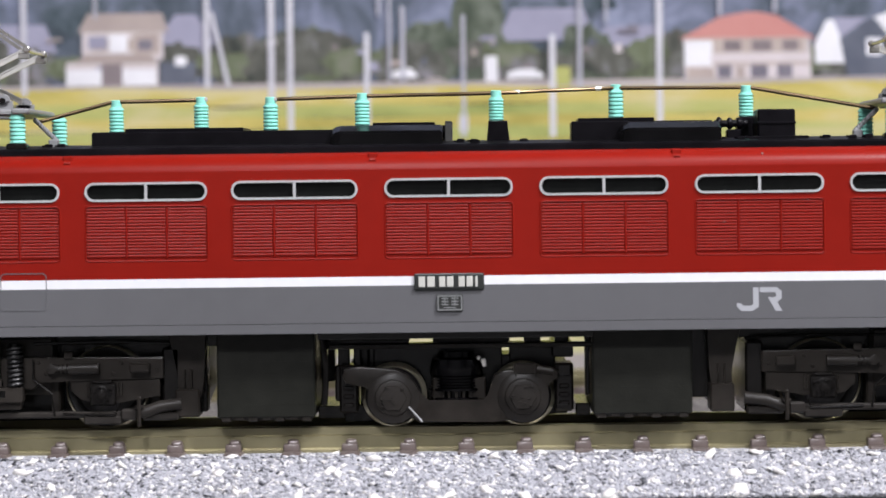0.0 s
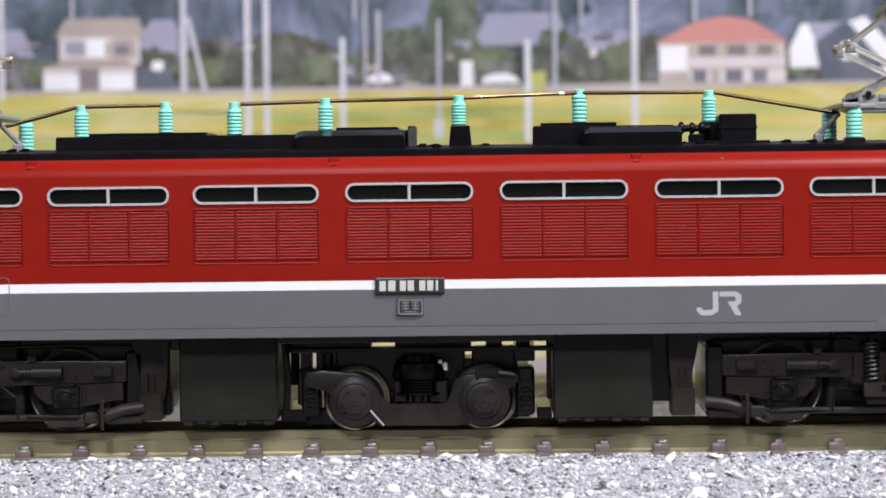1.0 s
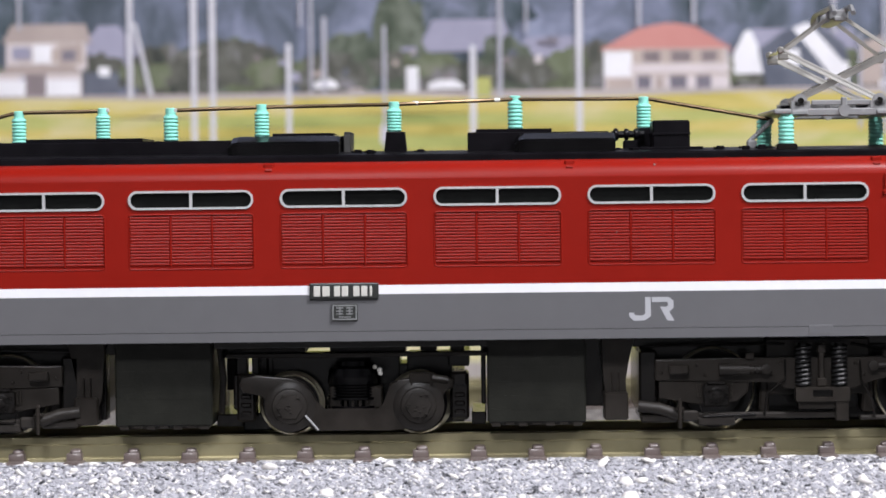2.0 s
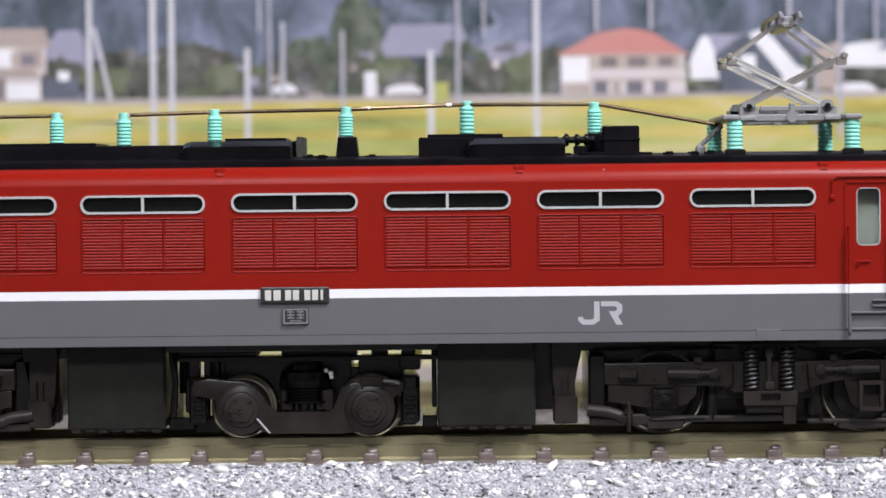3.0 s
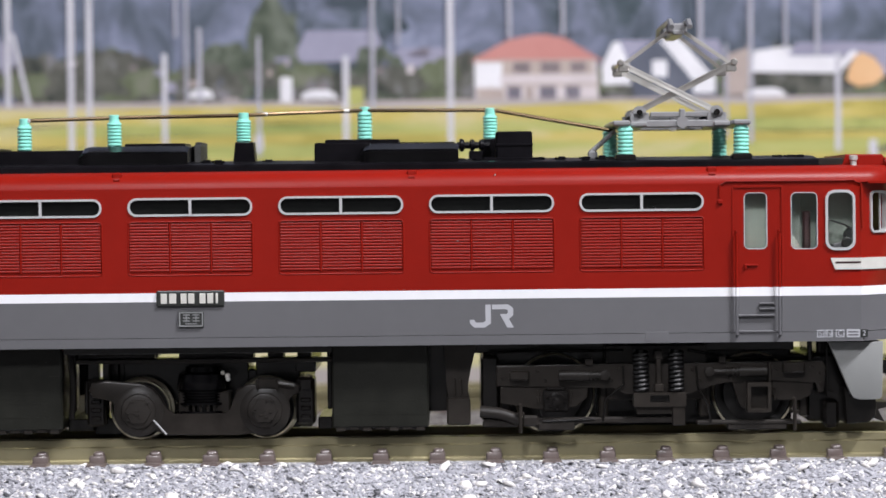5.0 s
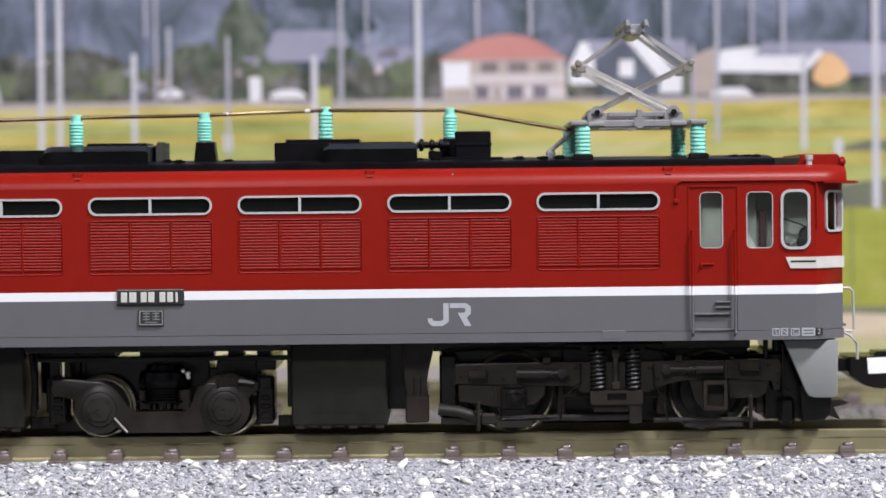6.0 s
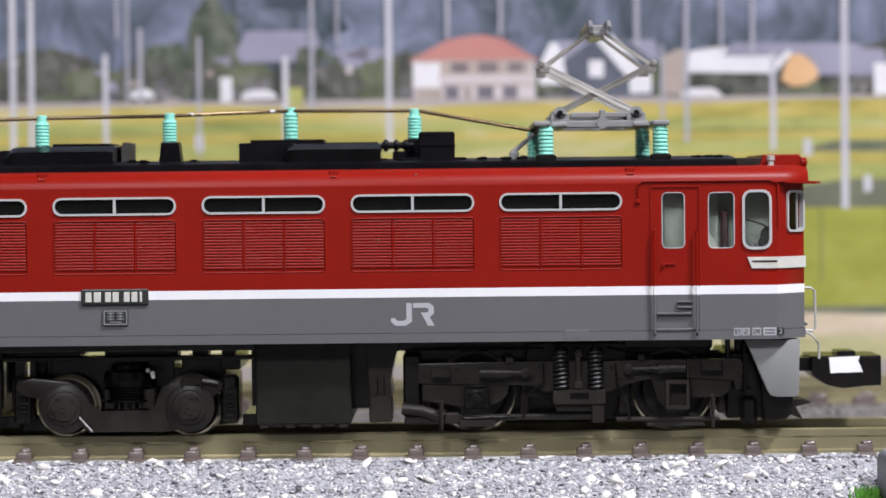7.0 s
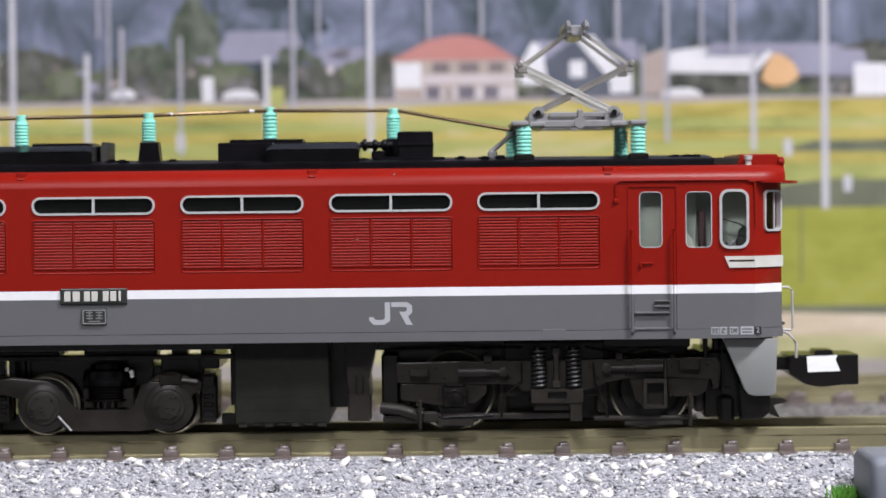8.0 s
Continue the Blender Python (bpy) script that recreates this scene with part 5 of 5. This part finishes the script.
side = [(-8.9, 4.5), (-8.7, 5.1), (-7.5, 5.28), (-4.5, 5.02), (-3.6, 4.6), (-2.95, 3.85), (-2.45, 2.85), (-1.85, 2.38), (2.6, 2.38), (3.05, 2.8), (3.3, 3.9), (3.5, 4.5), (4.4, 4.85), (8.3, 4.95), (8.75, 4.7), (8.65, 4.1), (7.9, 3.85), (7.4, 2.4), (6.2, 0.95), (3.5, 0.66), (-2.6, 0.66), (-3.5, 1.3), (-4.2, 1.5), (-6.2, 2.6), (-7.0, 3.7), (-8.6, 3.9)]
bm = B()
for y0, y1 in ((2.4, 3.5), (W - 3.5, W - 2.4)):
    prism(bm, side, y0, y1, 0.12)
box(bm, -1.5, 2.8, 3.5, W - 3.5, 2.4, 4.2, 0.1)
mid = lp("carrying_bogie", bm, DARK, "dark two axle bogie under the middle", smooth=True)
for x in (-4.75, 5.85):
    wheel_pair(x, 2.5, mid, RAIL_TOP + 2.5, 4.2)
    bm = B()
    lathe(bm, [(2.12, 2.6), (2.12, 2.42), (2.04, 2.34), (1.5, 2.22), (1.42, 2.05), (1.2, 1.98)], (x, 0, 2.72), "y", 32)
    lathe(bm, [(1.2, 2.1), (1.1, 1.86), (0.45, 1.8)], (x, 0, 2.72), "y", 6)
    rr = random.Random(int(x * 10))
    for k in range(9):
        dx, dz = rr.uniform(-0.9, 0.9), rr.uniform(-0.9, 0.9)
        box(bm, x + dx - 0.16, x + dx + 0.12, 1.74, 1.95, 2.72 + dz - 0.05, 2.72 + dz + 0.07, 0.03)
    part("axle_box", bm, AXLE, mid, "round glossy axle box", smooth=True)
bm = B()
tube(bm, [(-3.5, 2.2, 2.0), (-2.4, 2.2, 0.75)], 0.1, 6)
part("brake_rod", bm, PANTO_GREY, mid)
bm = B()
prof = [(2.25, 2.4), (2.25, 2.62), (1.7, 2.66), (1.7, 3.12), (2.25, 3.16), (2.25, 3.34), (1.95, 3.4)]
for z in (3.42, 3.66, 3.9, 4.14):
    prof += [(1.95, z), (2.14, z + 0.07), (2.14, z + 0.15), (1.95, z + 0.22)]
prof += [(2.16, 4.42), (2.2, 4.55), (2.02, 5.7), (1.8, 5.82), (1.5, 5.9), (1.45, 6.3)]
lathe(bm, [(r, z) for r, z in prof], (CX - 0.35, 4.9, 0), "z", 28)
part("air_spring", bm, GLOSS_BLACK, mid, "stacked black air spring", smooth=True)
for k in range(9):
    bm = B()
    u = radians(200 + k * 17.5)
    box(bm, CX - 0.35 + 2.0 * math.cos(u) - 0.1, CX - 0.35 + 2.0 * math.cos(u) + 0.1, 4.9 + 2.0 * math.sin(u) - 0.1, 4.9 + 2.0 * math.sin(u) + 0.1, 2.6, 3.2, 0.03)
    part("spring_post", bm, DARK, mid)
bm = B()
for x, z, r in ((2.25, 5.85, 0.2), (2.65, 5.6, 0.24), (2.7, 5.3, 0.2)):
    lathe(bm, [(r * 0.5, 0.2), (r, 0.1), (r, -0.1), (r * 0.6, -0.2)], (x, 3.4, z), "y", 10)
part("screw_head", bm, CHROME, mid, "small shiny screw heads", smooth=True)
for x0, x1 in ((5.1, 7.1),):
    bm = B()
    box(bm, x0, x1, 2.2, 3.2, 4.5, 5.4, 0.14)
    tube(bm, [(x1 - 0.1, 2.5, 4.95), (x1 + 1.2, 2.5, 4.75)], 0.34, 10)
    box(bm, x0 + 0.1, x0 + 0.26, 2.1, 2.4, 4.4, 5.45, 0.05)
    box(bm, x1 - 0.3, x1 - 0.14, 2.1, 2.4, 4.4, 5.45, 0.05)
    part("damper_seat", bm, DARK, mid)
for x in (-8.45, 9.2):
    bm = B()
    box(bm, x - 0.75, x + 0.8, 3.2, 6, 1.4, 5.4, 0.2)
    box(bm, x - 0.5, x + 0.6, 2.9, 3.4, 4.3, 5.3, 0.12)
    for z in (1.9, 2.6, 3.3):
        box(bm, x - 0.4, x + 0.45, 3.02, 3.3, z, z + 0.4, 0.1)
    part("bogie_end", bm, BLACK, mid, smooth=True)


def drive_bogie(s, shift):
    def X(x):
        return s * x + shift

    def SB(bm, x0, x1, *rest):
        box(bm, *sorted((X(x0), X(x1))), *rest)

    def PR(bm, pts, y0, y1, bev=0.1):
        prism(bm, [(X(x), z) for x, z in pts], y0, y1, bev)

    bm = B()
    upper = [(25.3, 6.05), (36.3, 6.1), (41.0, 6.1), (52.6, 6.2), (52.9, 5.6), (52.7, 3.6), (52.2, 3.5), (52.1, 4.5), (48.2, 4.6), (44.6, 4.6), (43.2, 4.3), (41.6, 3.5), (36.0, 3.5), (35.2, 4.2), (25.3, 4.3)]
    left_plate = [(25.6, 4.28), (33.0, 4.28), (32.9, 3.3), (32.0, 2.5), (28.7, 2.3), (27.2, 2.72), (25.6, 2.85)]
    right_plate = [(48.35, 4.6), (52.0, 4.6), (51.6, 3.3), (50.9, 2.9), (48.9, 2.9), (48.35, 3.3)]
    middle_plate = [(45.0, 4.6), (48.3, 4.6), (48.3, 2.2), (46.4, 1.9), (45.6, 2.6)]
    for y0, y1, n in ((2.3, 3.3, 1), (W - 3.3, W - 2.3, -1)):
        PR(bm, upper, y0, y1, 0.12)
        for pts in (left_plate, right_plate, middle_plate):
            PR(bm, pts, y0 + n * 0.18, y1 + n * 0.1, 0.1)
    SB(bm, 34.5, 43.0, 3.3, W - 3.3, 3.0, 7.6, 0.1)
    bog = lp("drive_bogie", bm, DARK, "dark two axle driving bogie with coil springs")
    for x in (30.2, 47.0):
        wheel_pair(X(x), 3.45, bog, RAIL_TOP + 3.45, 4.7)
    for x in (37.36, 40.3):
        bm = B()
        pts = [(X(x) + 0.55 * math.cos(a), 1.8 + 0.55 * math.sin(a), 3.95 + 3.5 * a / (2 * math.pi * 9.5)) for a in [k * 2 * math.pi / 14 for k in range(int(14 * 9.5) + 1)]]
        tube(bm, pts, 0.145, 7)
        tube(bm, [(X(x), 1.8, 3.9), (X(x), 1.8, 7.5)], 0.3, 8)
        part("coil_spring", bm, SPRING, bog, "black coil spring", smooth=True)
    bm = B()
    SB(bm, 38.62, 39.05, 1.5, 2.3, 4.0, 7.3, 0.08)
    SB(bm, 38.48, 39.2, 1.42, 2.3, 6.5, 7.25, 0.1)
    SB(bm, 38.45, 39.22, 1.42, 2.3, 3.75, 4.45, 0.1)
    part("spring_guide", bm, DARK, bog)
    bm = B()
    ring(bm, [(X(x), z) for x, z in rrect(36.7, 41.1, 2.55, 3.74, 0.1, 2)], [(X(x), z) for x, z in rrect(38.1, 39.7, 2.92, 3.5, 0.05, 2)], 1.3, 2.6)
    part("spring_cradle", bm, DARK, bog)
    bm = B()
    SB(bm, 37.9, 39.9, 1.75, 2.5, 2.85, 3.58, 0.02)
    part("cradle_plate", bm, BLACK, bog)
    bm = B()
    PR(bm, [(36.8, 2.6), (40.2, 2.6), (39.9, 1.9), (37.0, 1.9)], 1.7, 2.7)
    part("cradle_foot", bm, DARK, bog)
    bm = B()
    SB(bm, 39.95, 41.0, 1.4, 2.5, 0.95, 2.6, 0.08)
    part("cradle_leg", bm, DARK, bog)
    for a, b, tip, z in ((30.5, 33.0, 34.35, 5.2), (47.9, 45.56, 43.1, 5.42)):
        bm = B()
        d = 1 if b > a else -1
        tube(bm, [(X(a), 1.9, z), (X(b), 1.9, z)], 0.48, 14)
        for k in (0.2, 0.55, 0.95):
            tube(bm, [(X(b + d * (k - 0.1)), 1.9, z), (X(b + d * (k + 0.08)), 1.9, z)], 0.42 - 0.08 * k, 12)
        tube(bm, [(X(b), 1.9, z), (X(tip), 1.9, z)], 0.24, 8)
        lathe(bm, [(0.2, -0.3), (0.42, -0.25), (0.42, 0.25)], (X(tip), 1.9, z), "y", 12)
        part("brake_cylinder", bm, AXLE, bog, "dark brake cylinder", smooth=True)
    bm = B()
    ring(bm, [(X(x), z) for x, z in rrect(46.2, 48.2, 2.0, 4.5, 0.1, 2)], [(X(x), z) for x, z in rrect(46.5, 47.93, 2.32, 4.16, 0.08, 2)], 1.3, 2.2)
    part("foot_step", bm, DARK, bog, "black footstep frame")
    for pts in ((26.36, 28.03, 4.83, 5.63), (49.2, 51.06, 5.25, 6.2)):
        bm = B()
        SB(bm, pts[0], pts[1], 1.55, 2.4, pts[2], pts[3], 0.14)
        part("junction_box", bm, DARK, bog, "small dark box on the bogie side")
    for x0, x1, y0, z0, z1 in ((47.98, 48.2, 1.45, 4.5, 6.15), (32.7, 33.4, 2.0, 6.0, 6.6), (43.9, 44.5, 2.0, 6.1, 6.7)):
        bm = B()
        SB(bm, x0, x1, y0, 2.5, z0, z1, 0.06)
        part("bracket", bm, DARK, bog)
    for x in (28.75, 29.05, 31.55, 48.6):
        bm = B()
        SB(bm, x - 0.07, x + 0.07, 2.2, 2.6, 2.9, 3.95, 0.03)
        part("rib", bm, DARK, bog)
    bm = B()
    SB(bm, 29.2, 31.3, 1.8, 2.6, 2.36, 4.28, 0.14)
    SB(bm, 29.5, 31.0, 1.7, 2.6, 4.2, 4.5, 0.08)
    lathe(bm, [(0.82, 0.2), (0.78, -0.02), (0.62, -0.06), (0.6, 0.04), (0.4, 0.02), (0.36, -0.16), (0.15, -0.2)], (X(30.3), 1.75, 3.25), "y", 18)
    rr = random.Random(30)
    for k in range(12):
        x, z = 30.3 + rr.uniform(-0.85, 0.85), 3.25 + rr.uniform(-0.75, 0.75)
        SB(bm, x - 0.1, x + 0.1, 1.5, 1.82, z - 0.08, z + 0.08, 0.04)
    part("axle_box", bm, BLACK, bog, "detailed dark axle box")
    bm = B()
    tube(bm, [(X(23.9), 2.6, 2.2), (X(25.6), 2.5, 2.0), (X(27.2), 2.4, 1.45)], 0.5, 12)
    SB(bm, 24.1, 27.1, 2.4, 3.4, 0.85, 1.5, 0.15)
    SB(bm, 27.45, 28.8, 1.8, 2.8, 0.95, 1.85, 0.15)
    SB(bm, 28.7, 40.2, 2.0, 3.0, 1.15, 1.65, 0.12)
    SB(bm, 28.7, 31.8, 1.9, 2.9, 0.62, 1.3, 0.1)
    SB(bm, 42.0, 50.8, 2.0, 3.0, 0.95, 1.3, 0.1)
    SB(bm, 44.6, 49.6, 2.1, 3.0, 0.5, 1.0, 0.1)
    part("brake_beam", bm, AXLE, bog, "glossy black brake beam", smooth=True)
    for x, z in ((27.25, 2.75), (50.17, 3.1)):
        bm = B()
        tube(bm, [(X(x), 1.6, 0.45), (X(x), 1.6, z - 0.1), (X(x), 2.0, z)], 0.17, 8)
        SB(bm, x - 0.35, x + 0.35, 1.6, 2.4, 1.9, 2.15, 0.05)
        part("sand_pipe", bm, DARK, bog, smooth=True)
    for x, h0, h1 in ((53.35, 0.55, 2.9),):
        bm = B()
        SB(bm, x - 0.65, x + 0.7, 2.6, 4.4, h0, h1, 0.3)
        tube(bm, [(X(53.0), 2.6, 7.9), (X(53.05), 2.6, 3.2)], 0.12, 6)
        tube(bm, [(X(51.6), 2.8, 8.0), (X(51.6), 2.8, 6.1)], 0.22, 6)
        prism(bm, [(X(u), v) for u, v in ((52.9, 3.7), (53.9, 3.4), (53.9, 3.1), (53.0, 3.15))], 2.3, 2.7)
        part("guard_iron", bm, BLACK, bog)
    bm = B()
    SB(bm, 24.2, 50.4, 5.6, W - 5.6, 0.9, 8.0, 0.2)
    SB(bm, 24.0, 25.5, 3.0, W - 3.0, 1.6, 7.0, 0.2)
    part("gear_tower", bm, BLACK, bog)
    for x in (30.2, 47.0):
        bm = B()
        SB(bm, x - 4.6, x - 3.7, 3.4, 5.4, 1.5, 5.5, 0.15)
        SB(bm, x + 3.75, x + 4.5, 3.4, 5.4, 1.5, 5.5, 0.15)
        part("brake_shoe", bm, DARK, bog)
    lift_faces(bog, 0.22)


def lift_faces(bog, lift):
    """Raises the cast side faces of a bogie to fit the camera's view."""
    for ob in (bog, *bog.children):
        kind = ob.name.split(".")[0]
        if kind not in ("wheel", "wheel_tread", "axle", "axle_box", "coil_spring", "gear_tower"):
            ob.data.transform(Matrix.Translation((0, 0, lift * MM)))


def bogie_details(s, shift):
    """Bolts, pipes and rods on the face of a driving bogie."""
    bm = B()
    lathe(bm, [(0.16, 0.1), (0.16, -0.05), (0.09, -0.1)], (0, 0, 0), "y", 6)
    bolt = part("bolt", bm, DARK, loco)
    bolt.matrix_parent_inverse = loco.matrix_world.inverted()
    spots = [(25.8, 5.0), (28.7, 5.6), (29.4, 4.75), (34.9, 4.8), (35.5, 5.7), (41.7, 5.6), (42.4, 4.7), (44.9, 4.85), (48.7, 5.6), (51.7, 5.7), (52.4, 5.2), (52.4, 4.3)]
    for k, (x, z) in enumerate(spots):
        ob = bolt if k == 0 else new("bolt", bolt.data)
        if k:
            ob.parent = loco
            ob.matrix_parent_inverse = loco.matrix_world.inverted()
        ob.matrix_basis = pose((s * x + shift) * MM, 2.24 * MM, (z + 0.22) * MM)
    for pts, r in (([(24.6, 3.4, 7.3), (30, 3.2, 7.5), (36, 3.0, 7.4)], 0.12), ([(41.4, 3.0, 7.4), (45, 2.8, 6.7), (52, 2.8, 6.75)], 0.12),
                   ([(35.9, 2.0, 6.2), (35.9, 1.9, 4.6), (34.4, 1.9, 3.4), (34.2, 2.0, 1.6)], 0.1), ([(42.0, 2.0, 6.1), (42.1, 1.9, 4.4), (43.0, 1.9, 2.8), (43.2, 2.0, 1.4)], 0.1),
                   ([(28.9, 1.75, 2.6), (29.2, 1.9, 1.6), (33.5, 1.9, 1.75)], 0.09)):
        bm = B()
        tube(bm, [(s * x + shift, y, z) for x, y, z in pts], r, 7)
        lp("brake_pipe", bm, BLACK, "thin black brake pipe", smooth=True)


drive_bogie(1, 0.0)
drive_bogie(-1, 1.8)
bogie_details(1, 0.0)
bogie_details(-1, 1.8)

# ---- small things by the track ----
bm = B()
box(bm, 63.2, 76, -12.0, -2.6, -5.0, -0.75, 0.9, 4)
tagged(part("end_block", bm, BUFFER_GREY, smooth=True), "smooth blue grey plastic block beside the track", "block")


def grass_tuft(x, y, n, seed, w=1.0, tall=1.0):
    rr = random.Random(seed)
    bm = B()
    for k in range(n):
        px, py = x + rr.gauss(0, w), y + rr.gauss(0, 0.35)
        h = rr.uniform(0.5, 1.5) * tall
        dx, dy = rr.uniform(-0.6, 0.6), rr.uniform(-0.4, 0.4)
        v = [bm.verts.new(p) for p in ((px - 0.08, py, -5.05), (px + 0.08, py, -5.05), (px + dx * 0.5 + 0.06, py + dy * 0.5, -5 + h * 0.6), (px + dx, py + dy, -5 + h), (px + dx * 0.5 - 0.06, py + dy * 0.5, -5 + h * 0.6))]
        bm.faces.new(v)
    return tagged(part("grass_tuft", bm, GRASS), "bright green flock grass at the ballast foot", "grass", kind="stuff")


grass_tuft(62.3, -4.5, 130, 1, 0.6)
grass_tuft(-30.0, -4.9, 70, 3, 4.0, 0.45)

rr = random.Random(21)
for k, (x, y, z) in enumerate(((28.9, -0.02, 18.5), (22.15, 0.0, 16.8), (25.3, 0.42, 22.25))):
    bm = B()
    lathe(bm, [(0.03, 0.05), (0.05 + 0.02 * (k % 3), 0.0), (0.03, -0.04)], (x, y, z), "y", 6)
    lp("dust_speck", bm, PLATE_PRINT, "pale dust speck")
